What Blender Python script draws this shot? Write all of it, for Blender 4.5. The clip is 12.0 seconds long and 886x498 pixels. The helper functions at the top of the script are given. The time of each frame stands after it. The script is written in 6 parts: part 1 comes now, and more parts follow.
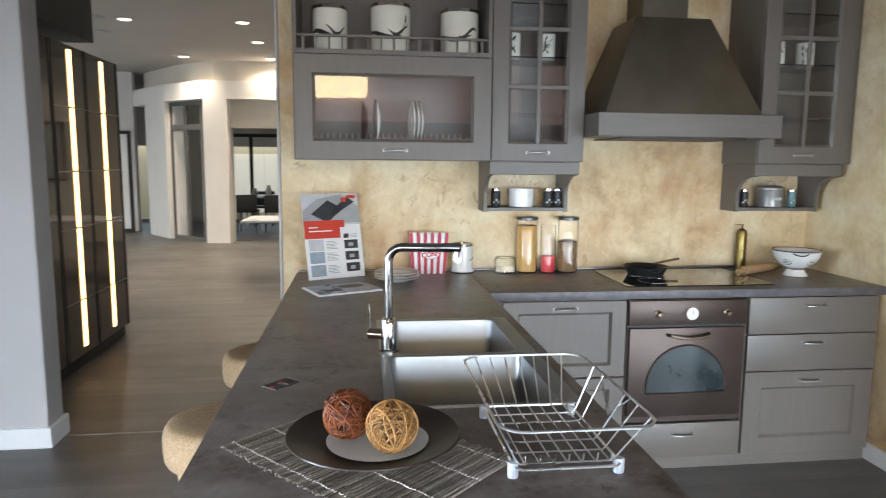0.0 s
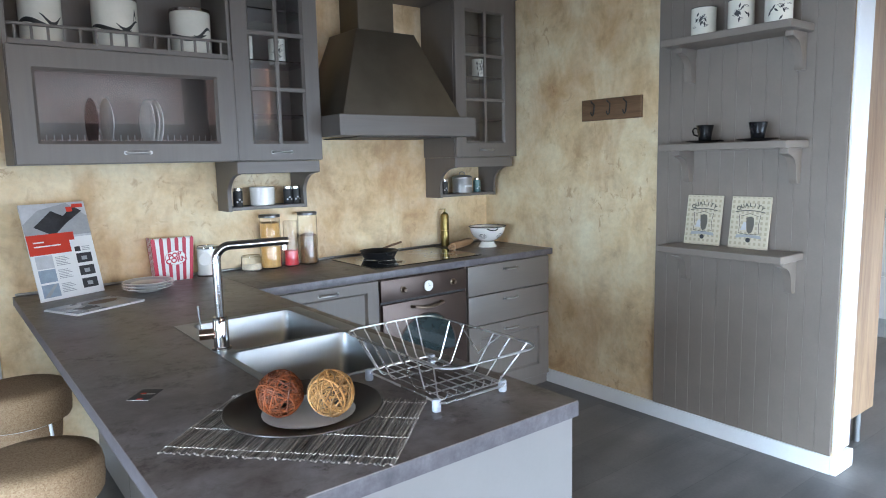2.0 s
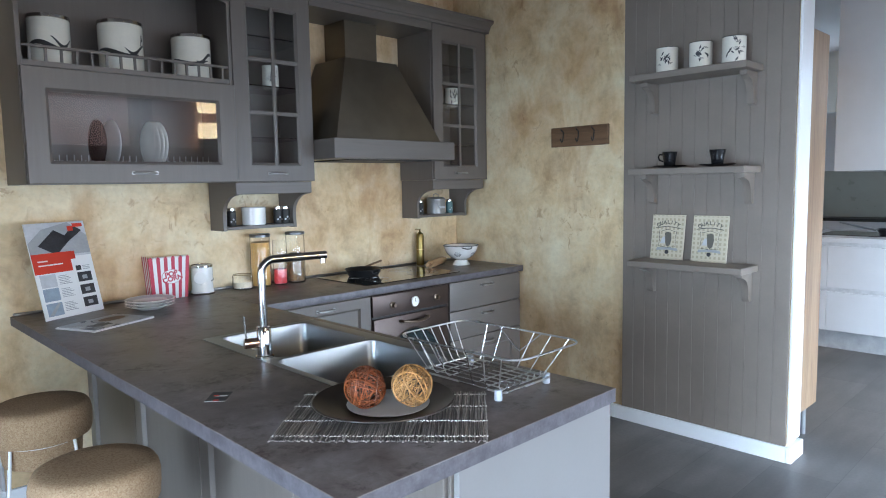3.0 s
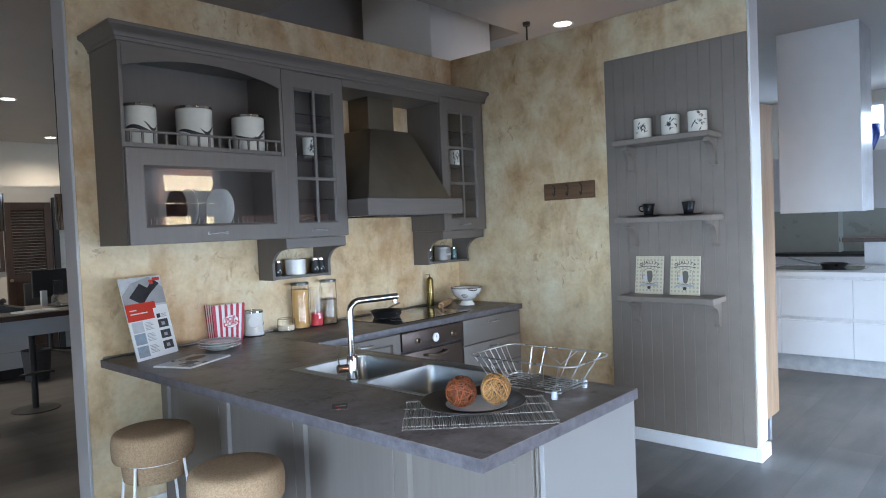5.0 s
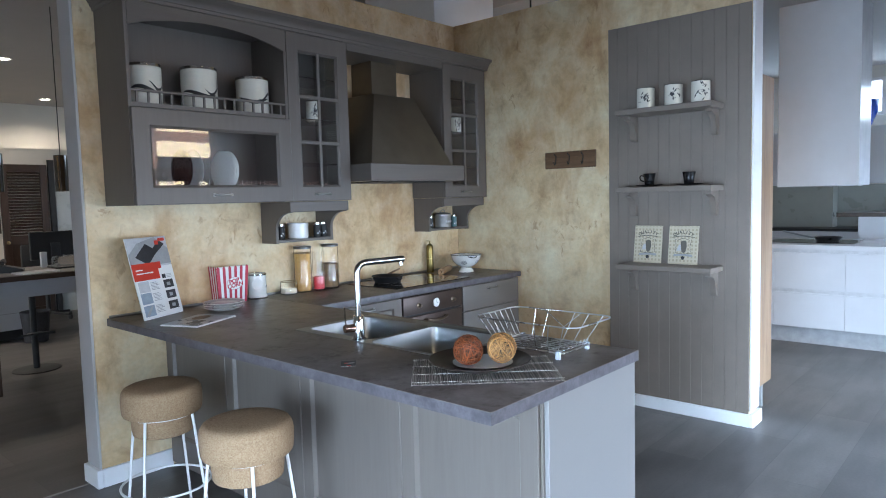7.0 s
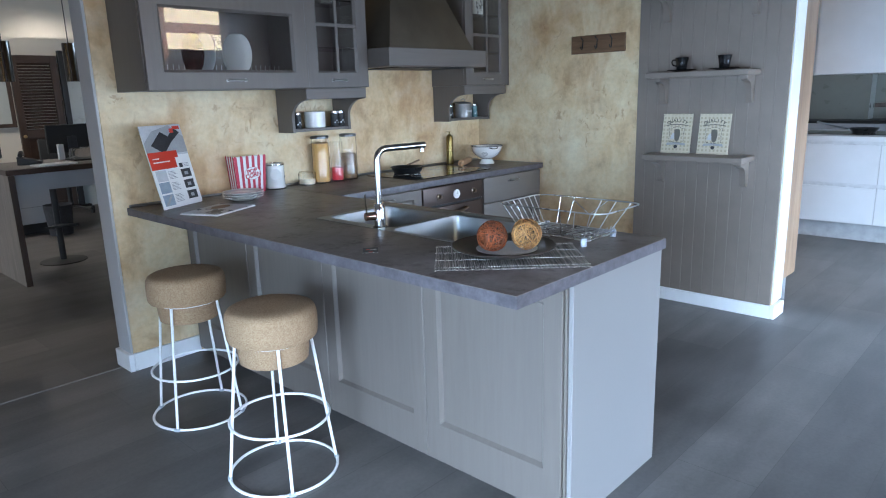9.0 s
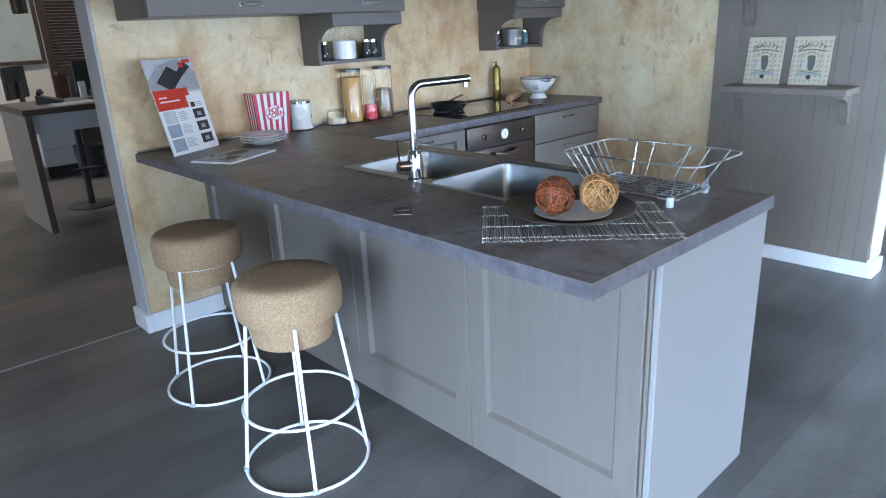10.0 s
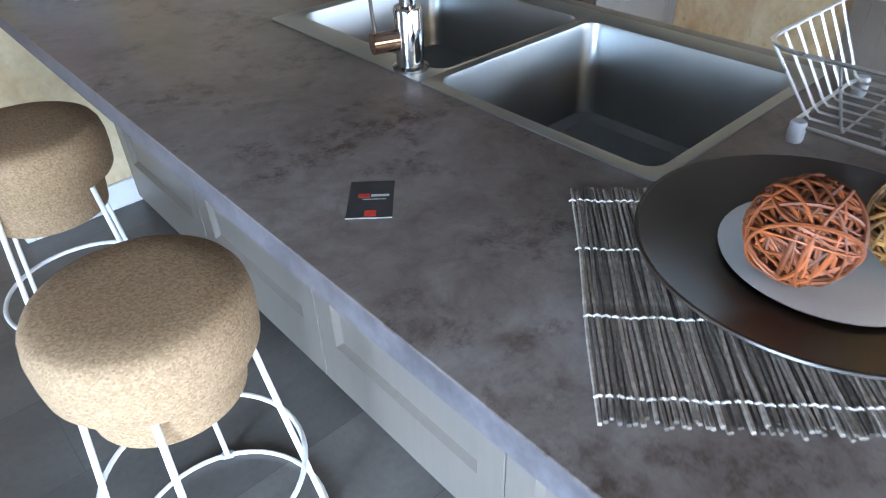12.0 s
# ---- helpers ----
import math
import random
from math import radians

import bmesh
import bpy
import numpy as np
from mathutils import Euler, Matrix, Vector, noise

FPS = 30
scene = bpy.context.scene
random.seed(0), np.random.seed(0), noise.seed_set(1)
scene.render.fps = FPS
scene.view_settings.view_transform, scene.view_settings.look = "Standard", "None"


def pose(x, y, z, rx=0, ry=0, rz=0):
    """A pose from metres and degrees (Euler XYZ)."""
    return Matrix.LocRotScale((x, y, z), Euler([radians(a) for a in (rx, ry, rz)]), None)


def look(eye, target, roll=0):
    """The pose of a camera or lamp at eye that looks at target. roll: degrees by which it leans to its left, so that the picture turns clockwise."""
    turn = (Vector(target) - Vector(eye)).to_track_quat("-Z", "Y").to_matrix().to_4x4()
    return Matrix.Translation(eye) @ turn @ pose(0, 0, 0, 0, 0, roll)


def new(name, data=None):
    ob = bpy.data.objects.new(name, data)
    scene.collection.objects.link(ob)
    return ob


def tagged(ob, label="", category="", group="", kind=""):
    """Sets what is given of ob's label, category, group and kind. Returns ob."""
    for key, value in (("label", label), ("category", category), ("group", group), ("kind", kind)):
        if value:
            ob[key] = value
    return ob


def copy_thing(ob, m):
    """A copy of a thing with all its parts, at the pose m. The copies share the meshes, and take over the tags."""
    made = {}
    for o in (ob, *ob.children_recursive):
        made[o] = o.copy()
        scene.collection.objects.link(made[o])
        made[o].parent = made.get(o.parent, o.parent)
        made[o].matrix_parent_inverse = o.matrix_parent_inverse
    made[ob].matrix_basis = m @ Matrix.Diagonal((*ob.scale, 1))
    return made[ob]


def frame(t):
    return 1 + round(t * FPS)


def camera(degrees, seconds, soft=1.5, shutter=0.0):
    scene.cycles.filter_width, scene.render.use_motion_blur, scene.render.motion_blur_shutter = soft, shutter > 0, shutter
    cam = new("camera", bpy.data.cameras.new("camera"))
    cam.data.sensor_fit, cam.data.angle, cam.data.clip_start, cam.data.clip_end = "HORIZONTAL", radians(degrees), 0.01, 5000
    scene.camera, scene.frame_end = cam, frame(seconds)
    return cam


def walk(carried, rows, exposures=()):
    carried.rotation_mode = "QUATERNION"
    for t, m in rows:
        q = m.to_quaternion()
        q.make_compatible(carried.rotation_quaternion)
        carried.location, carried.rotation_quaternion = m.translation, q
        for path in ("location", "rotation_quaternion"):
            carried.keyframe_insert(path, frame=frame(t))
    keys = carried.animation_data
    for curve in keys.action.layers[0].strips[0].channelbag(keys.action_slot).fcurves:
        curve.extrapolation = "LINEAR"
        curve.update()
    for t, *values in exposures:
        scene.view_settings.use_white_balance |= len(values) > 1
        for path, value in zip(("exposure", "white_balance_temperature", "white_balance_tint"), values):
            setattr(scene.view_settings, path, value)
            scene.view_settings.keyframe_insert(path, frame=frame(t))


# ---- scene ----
cam = camera(67.4, 12.0, 1.0, 0.2)
PATH = [
    (0, (-0.005, -0.004, 1.503), (0.242, 1.964, 1.245), 0.5),
    (0.5, (-0.132, 0.044, 1.509), (0.516, 1.924, 1.295), -0.1),
    (1, (-0.261, 0.062, 1.504), (0.703, 1.797, 1.263), -0.9),
    (1.5, (-0.429, 0.003, 1.497), (0.728, 1.615, 1.254), -0.3),
    (2, (-0.618, -0.028, 1.493), (0.596, 1.54, 1.229), -1.3),
    (2.5, (-0.815, 0.024, 1.484), (0.487, 1.524, 1.249), -1.1),
    (2.7, (-0.900, 0.045, 1.481), (0.452, 1.499, 1.256), -1.1),
    (4.5, (-1.537, -0.107, 1.546), (-0.093, 1.275, 1.475), -2.1),
    (5, (-1.713, -0.128, 1.54), (-0.231, 1.213, 1.474), -2.4),
    (5.5, (-1.787, -0.13, 1.53), (-0.296, 1.202, 1.459), -2.0),
    (6, (-1.805, -0.123, 1.528), (-0.312, 1.203, 1.423), -1.8),
    (6.5, (-1.794, -0.108, 1.518), (-0.3, 1.217, 1.407), -1.5),
    (7, (-1.782, -0.114, 1.51), (-0.292, 1.211, 1.357), -1.5),
    (8.8, (-1.768, -0.079, 1.461), (-0.324, 1.243, 1.040), -1.6),
    (9, (-1.752, -0.057, 1.458), (-0.337, 1.281, 1.003), -1.7),
    (9.5, (-1.647, 0.052, 1.442), (-0.292, 1.422, 0.904), -2.1),
    (10, (-1.43, 0.269, 1.43), (-0.148, 1.665, 0.791), -2.7),
    (10.5, (-1.233, 0.498, 1.402), (-0.062, 1.922, 0.627), -3.4),
    (11, (-1.06, 0.78, 1.425), (0.082, 2.159, 0.534), -2.9),
    (11.5, (-0.847, 0.987, 1.377), (0.322, 2.296, 0.417), -1.5),
    (12, (-0.606, 1.182, 1.344), (0.446, 2.391, 0.147), -2.0),
]
walk(cam, [(t, look(eye, target, roll)) for t, eye, target, roll in PATH],
     exposures=[(0, 0.10, 7050, 11), (1.5, 0.05, 6500, 11), (2.7, -0.08, 6300, 11), (4.5, -0.20, 6150, 11), (7.0, -0.20, 6080, 11), (9.0, -0.22, 5780, 10), (10.5, -0.06, 5760, 10), (11.3, 0.19, 5900, 10), (12, 0.68, 6050, 10)])

# ---- world and large lights ----
world = bpy.data.worlds.new("daylight")
scene.world = world
world.use_nodes = True
wn = world.node_tree.nodes
sky = wn.new("ShaderNodeTexSky")
sky.sky_type, sky.sun_disc = "NISHITA", False
sky.sun_elevation, sky.sun_rotation = radians(32), radians(200)
world.node_tree.links.new(sky.outputs[0], wn["Background"].inputs[0])
wn["Background"].inputs[1].default_value = 0.1

HX0, HX1, HY0, HY1, HZ = -9.0, 10.0, -2.5, 17.0, 3.3   # the hall
WEST = -4.1                                            # its west front beside the kitchen
WZ0, WZ1 = 0.08, 1.85                                  # shop windows, low to high


def area(name, m, w, h, watts, colour, spread=170):
    lamp = bpy.data.lights.new(name, "AREA")
    lamp.shape, lamp.size, lamp.size_y, lamp.energy, lamp.color = "RECTANGLE", w, h, watts, colour
    lamp.spread = radians(spread)
    ob = new(name, lamp)
    ob.matrix_world = m
    return ob


DAY = (0.62, 0.80, 1.0)
TILT, SPREAD = 64, 98                                    # the sky light slants down through the panes
SOUTH_WINDOWS = [(-3.9, -2.3), (-2.1, -0.5), (0.2, 2.2), (2.44, 3.45), (3.8, 6.4), (6.8, 9.6)]
DAYLIGHT = [38, 25, 36, 70, 54, 32]                     # watts for each metre of window
WEST_WINDOWS = [(-2.3, -0.8), (-0.6, 0.9)]
HALL_WINDOWS = [(5.0, 8.0), (9.0, 12.5)]
FAR_WINDOWS = [(-6.6, -4.4), (-3.6, -1.2)]
for (x0, x1), watts in zip(SOUTH_WINDOWS, DAYLIGHT):
    area("window_daylight", pose((x0 + x1) / 2, HY0 + 0.03, (WZ0 + WZ1) / 2, TILT, 0, 0), x1 - x0 - 0.08, WZ1 - WZ0 - 0.08, watts * (x1 - x0), DAY, SPREAD)
for (y0, y1), watts in zip(WEST_WINDOWS, (98, 142)):
    area("window_daylight", pose(WEST + 0.03, (y0 + y1) / 2, (WZ0 + WZ1) / 2, TILT, 0, -90), y1 - y0 - 0.08, WZ1 - WZ0 - 0.08, watts * (y1 - y0), DAY, SPREAD)
for x0, x1 in FAR_WINDOWS:
    area("window_daylight", pose((x0 + x1) / 2, HY1 - 0.03, (WZ0 + WZ1) / 2, -64, 0, 0), x1 - x0 - 0.08, WZ1 - WZ0 - 0.08, 1.5 * (x1 - x0), (0.85, 0.93, 1.0))
for y0, y1 in HALL_WINDOWS:
    area("window_daylight", pose(HX0 + 0.03, (y0 + y1) / 2, (WZ0 + WZ1) / 2, 80, 0, -90), y1 - y0 - 0.08, WZ1 - WZ0 - 0.08, 26 * (y1 - y0), (0.80, 0.90, 1.0), 140)
area("clerestory_daylight", pose(HX1 - 0.06, 2.5, 2.72, 70, 0, 90), 7.0, 0.5, 90, DAY)
SPOTS = [(-3.0, 9.3), (-1.52, 9.27), (-1.54, 10.74), (-3.04, 12.4), (-1.56, 12.4), (0.8, 9.1), (2.2, 12.1), (3.475, 3.02)]
for (x, y), watts in zip(SPOTS, (210, 210, 210, 160, 160, 150, 150, 200)):
    lamp = bpy.data.lights.new("downlight_lamp", "SPOT")
    lamp.energy, lamp.color, lamp.spot_size, lamp.spot_blend, lamp.shadow_soft_size = watts, (1.0, 0.86, 0.69), radians(150), 1.0, 0.06
    new("downlight_lamp", lamp).matrix_world = pose(x, y, HZ - 0.03)

# ---- materials ----


def nodes(name):
    m = bpy.data.materials.new(name)
    m.use_nodes = True
    t = m.node_tree
    return m, t.nodes, t.links, t.nodes["Principled BSDF"]


def mix(n, l, kind, fac, a, b):
    x = n.new("ShaderNodeMix")
    x.data_type, x.blend_type = "RGBA", kind
    for i, v in ((0, fac), (6, a), (7, b)):
        if isinstance(v, bpy.types.NodeSocket):
            l.new(v, x.inputs[i])
        else:
            x.inputs[i].default_value = v if i == 0 else (*v, 1)
    return x.outputs[2]


def noise_tex(n, l, scale, detail=4.0, rough=0.55, stretch=(1, 1, 1), distort=0.0, turn=(0, 0, 0)):
    c, mp, t = n.new("ShaderNodeTexCoord"), n.new("ShaderNodeMapping"), n.new("ShaderNodeTexNoise")
    l.new(c.outputs["Object"], mp.inputs[0])
    mp.inputs["Scale"].default_value = stretch
    mp.inputs["Rotation"].default_value = turn
    l.new(mp.outputs[0], t.inputs[0])
    t.inputs["Scale"].default_value, t.inputs["Detail"].default_value = scale, detail
    t.inputs["Roughness"].default_value, t.inputs["Distortion"].default_value = rough, distort
    return t.outputs[0]


def ramp(n, l, src, stops):
    r = n.new("ShaderNodeValToRGB")
    l.new(src, r.inputs[0])
    e = r.color_ramp.elements
    while len(e) < len(stops):
        e.new(0.5)
    for k, (p, c) in zip(e, stops):
        k.position = p
        k.color = (*c, 1) if not isinstance(c, float) else (c, c, c, 1)
    return r.outputs[0]


def bump(n, l, b, src, strength, dist=0.002):
    x = n.new("ShaderNodeBump")
    x.inputs["Strength"].default_value, x.inputs["Distance"].default_value = strength, dist
    l.new(src, x.inputs["Height"])
    l.new(x.outputs[0], b.inputs["Normal"])


def mat(name, col, rough=0.5, metal=0.0, var=0.12, scale=6.0, fine=90.0, relief=0.08, stretch=(1, 1, 1), coat=0.0, spec=0.5):
    """Plain surface with broad tint changes, fine grain and slight relief."""
    m, n, l, b = nodes(name)
    broad = noise_tex(n, l, scale, 3, 0.55, stretch)
    grain = noise_tex(n, l, fine, 3, 0.6, stretch)
    lo, hi = [c * (1 - var) for c in col], [min(1, c * (1 + var)) for c in col]
    c1 = ramp(n, l, broad, [(0.3, lo), (0.7, hi)])
    g = ramp(n, l, grain, [(0.3, 1 - var * 0.7), (0.7, 1.0)])
    l.new(mix(n, l, "MULTIPLY", 1.0, c1, g), b.inputs["Base Color"])
    r = ramp(n, l, broad, [(0.2, max(0.02, rough - 0.06)), (0.8, min(1.0, rough + 0.06))])
    l.new(r, b.inputs["Roughness"])
    b.inputs["Metallic"].default_value, b.inputs["Coat Weight"].default_value = metal, coat
    b.inputs["Specular IOR Level"].default_value = spec
    if relief:
        bump(n, l, b, grain, relief)
    return m


def glass_mat(name, tint=(1, 1, 1), rough=0.0, ior=1.45):
    m, n, l, b = nodes(name)
    b.inputs["Base Color"].default_value = (*tint, 1)
    b.inputs["Transmission Weight"].default_value, b.inputs["Roughness"].default_value = 1.0, rough
    b.inputs["IOR"].default_value = ior
    return m


def glow_mat(name, col, strength):
    m, n, l, b = nodes(name)
    b.inputs["Base Color"].default_value = (*col, 1)
    b.inputs["Emission Color"].default_value, b.inputs["Emission Strength"].default_value = (*col, 1), strength
    return m


def plaster_mat():
    m, n, l, b = nodes("ochre_sponged_plaster")
    big = noise_tex(n, l, 1.3, 5, 0.58, distort=0.3)
    mid = noise_tex(n, l, 4.6, 5, 0.60, distort=0.35)
    drip = noise_tex(n, l, 3.0, 4, 0.6, (1, 1, 0.4), 0.8)
    small = noise_tex(n, l, 38, 5, 0.65)
    c1 = ramp(n, l, big, [(0.30, (0.40, 0.22, 0.105)), (0.43, (0.66, 0.45, 0.235)), (0.56, (0.77, 0.62, 0.385)), (0.72, (0.80, 0.71, 0.505))])
    c2 = ramp(n, l, mid, [(0.30, (0.36, 0.205, 0.105)), (0.45, (0.68, 0.505, 0.29)), (0.66, (0.84, 0.75, 0.55))])
    c3 = mix(n, l, "MIX", 0.55, c1, c2)
    c4 = mix(n, l, "MULTIPLY", 0.45, c3, ramp(n, l, drip, [(0.36, (0.66, 0.46, 0.32)), (0.50, (1, 1, 1))]))
    marks = noise_tex(n, l, 9, 4, 0.55, (1, 1, 0.6), 0.6)
    c4 = mix(n, l, "MULTIPLY", 0.5, c4, ramp(n, l, marks, [(0.27, (0.50, 0.30, 0.17)), (0.33, (1, 1, 1))]))
    chips = noise_tex(n, l, 17, 6, 0.62, (1, 1, 0.8), 0.9)
    worn = ramp(n, l, noise_tex(n, l, 2.1, 3, 0.5), [(0.46, 0.0), (0.58, 1.0)])
    chip_mask = mix(n, l, "MULTIPLY", 1.0, ramp(n, l, chips, [(0.34, 0.75), (0.43, 0.0)]), worn)
    c4 = mix(n, l, "MIX", chip_mask, c4, (0.47, 0.30, 0.165))
    c5 = mix(n, l, "MULTIPLY", 0.3, c4, ramp(n, l, small, [(0.35, 0.7), (0.6, 1.0)]))
    l.new(c5, b.inputs["Base Color"])
    b.inputs["Roughness"].default_value = 0.6
    bump(n, l, b, mix(n, l, "MIX", 0.5, mid, chips), 0.7, 0.008)
    return m


def stone_mat():
    m, n, l, b = nodes("worktop_stone_laminate")
    big, mid = noise_tex(n, l, 4.5, 8, 0.7, distort=0.4), noise_tex(n, l, 19, 8, 0.7, distort=0.6)
    spots = noise_tex(n, l, 42, 6, 0.75)
    c1 = ramp(n, l, big, [(0.32, (0.098, 0.076, 0.066)), (0.50, (0.150, 0.125, 0.116)), (0.68, (0.205, 0.182, 0.176))])
    c2 = ramp(n, l, mid, [(0.32, (0.60, 0.55, 0.52)), (0.60, (1, 1, 1))])
    c3 = mix(n, l, "MULTIPLY", 0.95, c1, c2)
    veil = noise_tex(n, l, 7.5, 7, 0.72, distort=0.3)
    stain = mix(n, l, "MULTIPLY", 1.0, ramp(n, l, veil, [(0.50, 0.0), (0.62, 1.0)]), ramp(n, l, spots, [(0.42, 1.0), (0.55, 0.10)]))
    c4 = mix(n, l, "MIX", stain, c3, (0.042, 0.028, 0.021))
    l.new(c4, b.inputs["Base Color"])
    l.new(ramp(n, l, mid, [(0.3, 0.30), (0.7, 0.46)]), b.inputs["Roughness"])
    bump(n, l, b, spots, 0.25, 0.001)
    return m


def floor_mat():
    m, n, l, b = nodes("resin_concrete_floor")
    big, mid = noise_tex(n, l, 0.8, 4, 0.5), noise_tex(n, l, 2.6, 4, 0.55, (1, 0.6, 1))
    small = noise_tex(n, l, 60, 5, 0.65)
    c1 = ramp(n, l, big, [(0.32, (0.15, 0.138, 0.130)), (0.68, (0.24, 0.223, 0.21))])
    c2 = ramp(n, l, mid, [(0.30, 0.52), (0.68, 1.0)])
    c3 = mix(n, l, "MULTIPLY", 0.8, c1, c2)
    c4 = mix(n, l, "MULTIPLY", 0.4, c3, ramp(n, l, small, [(0.3, 0.6), (0.6, 1.0)]))
    tc, bk = n.new("ShaderNodeTexCoord"), n.new("ShaderNodeTexBrick")
    l.new(tc.outputs["Object"], bk.inputs[0])
    bk.inputs["Color1"].default_value, bk.inputs["Color2"].default_value, bk.inputs["Mortar"].default_value = (0.60, 0.61, 0.63, 1), (1, 1, 1, 1), (0.50, 0.50, 0.50, 1)
    bk.inputs["Scale"].default_value, bk.inputs["Brick Width"].default_value, bk.inputs["Row Height"].default_value, bk.inputs["Mortar Size"].default_value = 1.0, 1.25, 0.31, 0.0015
    streak = noise_tex(n, l, 4.0, 4, 0.5, (0.35, 1.6, 1))
    c5 = mix(n, l, "MULTIPLY", 0.85, c4, bk.outputs["Color"])
    c6 = mix(n, l, "MULTIPLY", 0.6, c5, ramp(n, l, streak, [(0.32, 0.50), (0.62, 1.0)]))
    l.new(c6, b.inputs["Base Color"])
    l.new(ramp(n, l, mid, [(0.3, 0.36), (0.7, 0.50)]), b.inputs["Roughness"])
    bump(n, l, b, small, 0.06, 0.0006)
    return m


def wood_mat(name, a, c, rough=0.5, stretch=(9, 9, 0.7), relief=0.2, coat=0.0, grain=0.6):
    m, n, l, b = nodes(name)
    g1, g2 = noise_tex(n, l, 2.2, 5, 0.6, stretch, 1.2), noise_tex(n, l, 14, 4, 0.6, stretch)
    col = ramp(n, l, g1, [(0.3, a), (0.7, c)])
    l.new(mix(n, l, "MULTIPLY", grain, col, ramp(n, l, g2, [(0.3, 0.7), (0.6, 1.0)])), b.inputs["Base Color"])
    b.inputs["Roughness"].default_value, b.inputs["Coat Weight"].default_value = rough, coat
    bump(n, l, b, g2, relief, 0.0012)
    return m


def cork_mat():
    m, n, l, b = nodes("pressed_cork")
    c, v = n.new("ShaderNodeTexCoord"), n.new("ShaderNodeTexVoronoi")
    l.new(c.outputs["Object"], v.inputs[0])
    v.inputs["Scale"].default_value = 270
    bits = ramp(n, l, v.outputs["Color"], [(0.1, (0.26, 0.165, 0.09)), (0.5, (0.335, 0.22, 0.126)), (0.9, (0.40, 0.275, 0.167))])
    specks = noise_tex(n, l, 190, 4, 0.7)
    c2 = mix(n, l, "MULTIPLY", 0.5, bits, ramp(n, l, specks, [(0.32, (0.46, 0.32, 0.21)), (0.46, (1, 1, 1))]))
    l.new(c2, b.inputs["Base Color"])
    b.inputs["Roughness"].default_value = 0.85
    bump(n, l, b, specks, 0.35, 0.0015)
    return m


M_WALL, M_STONE, M_FLOOR, M_CORK = plaster_mat(), stone_mat(), floor_mat(), cork_mat()
GREYS = ((0.132, 0.114, 0.099), (0.147, 0.127, 0.111))
M_GREY = wood_mat("taupe_painted_oak", *GREYS, 0.42, (14, 14, 0.9), 0.10, grain=0.10)
M_GREYH = wood_mat("taupe_painted_oak_lying", *GREYS, 0.42, (0.6, 10, 10), 0.16, grain=0.16)
# worktop edge: own speckle, with bluish daylight mixed into its lilac tint
M_EDGE = mat("speckled_edge_daylight_tint", (0.106, 0.097, 0.108), 0.45, var=0.34, scale=22, fine=120, relief=0.1)
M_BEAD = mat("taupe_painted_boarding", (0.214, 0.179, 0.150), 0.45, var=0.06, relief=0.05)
M_LILAC = mat("pale_grey_laminate", (0.222, 0.211, 0.207), 0.4, var=0.03, relief=0.03)
M_WHITE = mat("white_wall_paint", (0.78, 0.77, 0.75), 0.6, var=0.03, scale=2, relief=0.05)
# white paint with the weaker light on its parts mixed into the grey
M_WHITE_SHADED = mat("white_paint_darkened_for_shade", (0.50, 0.49, 0.49), 0.6, var=0.03, scale=2, relief=0.05)
M_CREAM = mat("cream_wall_paint", (0.70, 0.66, 0.58), 0.6, var=0.04, scale=2, relief=0.05)
M_SKIRT = mat("white_skirting", (0.82, 0.83, 0.84), 0.35, var=0.03, relief=0.02)
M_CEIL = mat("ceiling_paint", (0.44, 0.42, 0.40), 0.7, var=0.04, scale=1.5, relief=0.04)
M_STEEL = mat("brushed_steel", (0.35, 0.367, 0.376), 0.38, 1.0, 0.03, scale=9, fine=60, relief=0.0)
M_CHROME = mat("chrome", (0.48, 0.48, 0.48), 0.07, 1.0, 0.02, relief=0.0)
M_HANDLE = mat("satin_nickel", (0.38, 0.37, 0.355), 0.36, 1.0, 0.04, relief=0.0)
M_HOOD = mat("dark_bronze_hood_steel", (0.150, 0.125, 0.094), 0.38, 0.7, 0.12, fine=160, relief=0.05)
M_OVEN = mat("coppery_brown_oven_steel", (0.074, 0.052, 0.044), 0.38, 0.6, 0.08, relief=0.04)
M_BLACK = mat("black_glass", (0.008, 0.008, 0.009), 0.06, 0, 0.1, relief=0.0, coat=0.5)
M_IRON = mat("black_cast_iron", (0.018, 0.018, 0.019), 0.42, 0, 0.2, relief=0.1)
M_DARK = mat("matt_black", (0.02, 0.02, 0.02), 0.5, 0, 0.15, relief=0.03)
M_CERAMIC = mat("white_glazed_ceramic", (0.78, 0.77, 0.74), 0.12, 0, 0.03, relief=0.0, coat=0.4)
M_IVORY = mat("ivory_glazed_ceramic", (0.72, 0.69, 0.60), 0.2, 0, 0.05, relief=0.0, coat=0.3)
M_ENAMEL = mat("white_wire_enamel", (0.82, 0.82, 0.82), 0.3, 0, 0.02, relief=0.0)
M_JOINT = mat("grey_joint_filler", (0.26, 0.25, 0.24), 0.5, var=0.1)
M_GLASS = glass_mat("clear_glass")

# ---- building helpers ----


def part(name, bm, material, parent=None, label="", smooth=35):
    me = bpy.data.meshes.new(name)
    bmesh.ops.recalc_face_normals(bm, faces=bm.faces)
    bm.to_mesh(me)
    bm.free()
    me.materials.append(material)
    if smooth:
        me.shade_smooth()
        me.set_sharp_from_angle(angle=radians(smooth))
    ob = new(name, me)
    ob.parent = parent
    if label:
        ob["label"] = label
    return ob


def thing(name, label, category, at=(0, 0, 0), turn=0.0, group="", kind=""):
    ob = new(name)
    ob.empty_display_size = 0.05
    ob.matrix_basis = pose(*at, 0, 0, turn)
    return tagged(ob, label, category, group, kind)


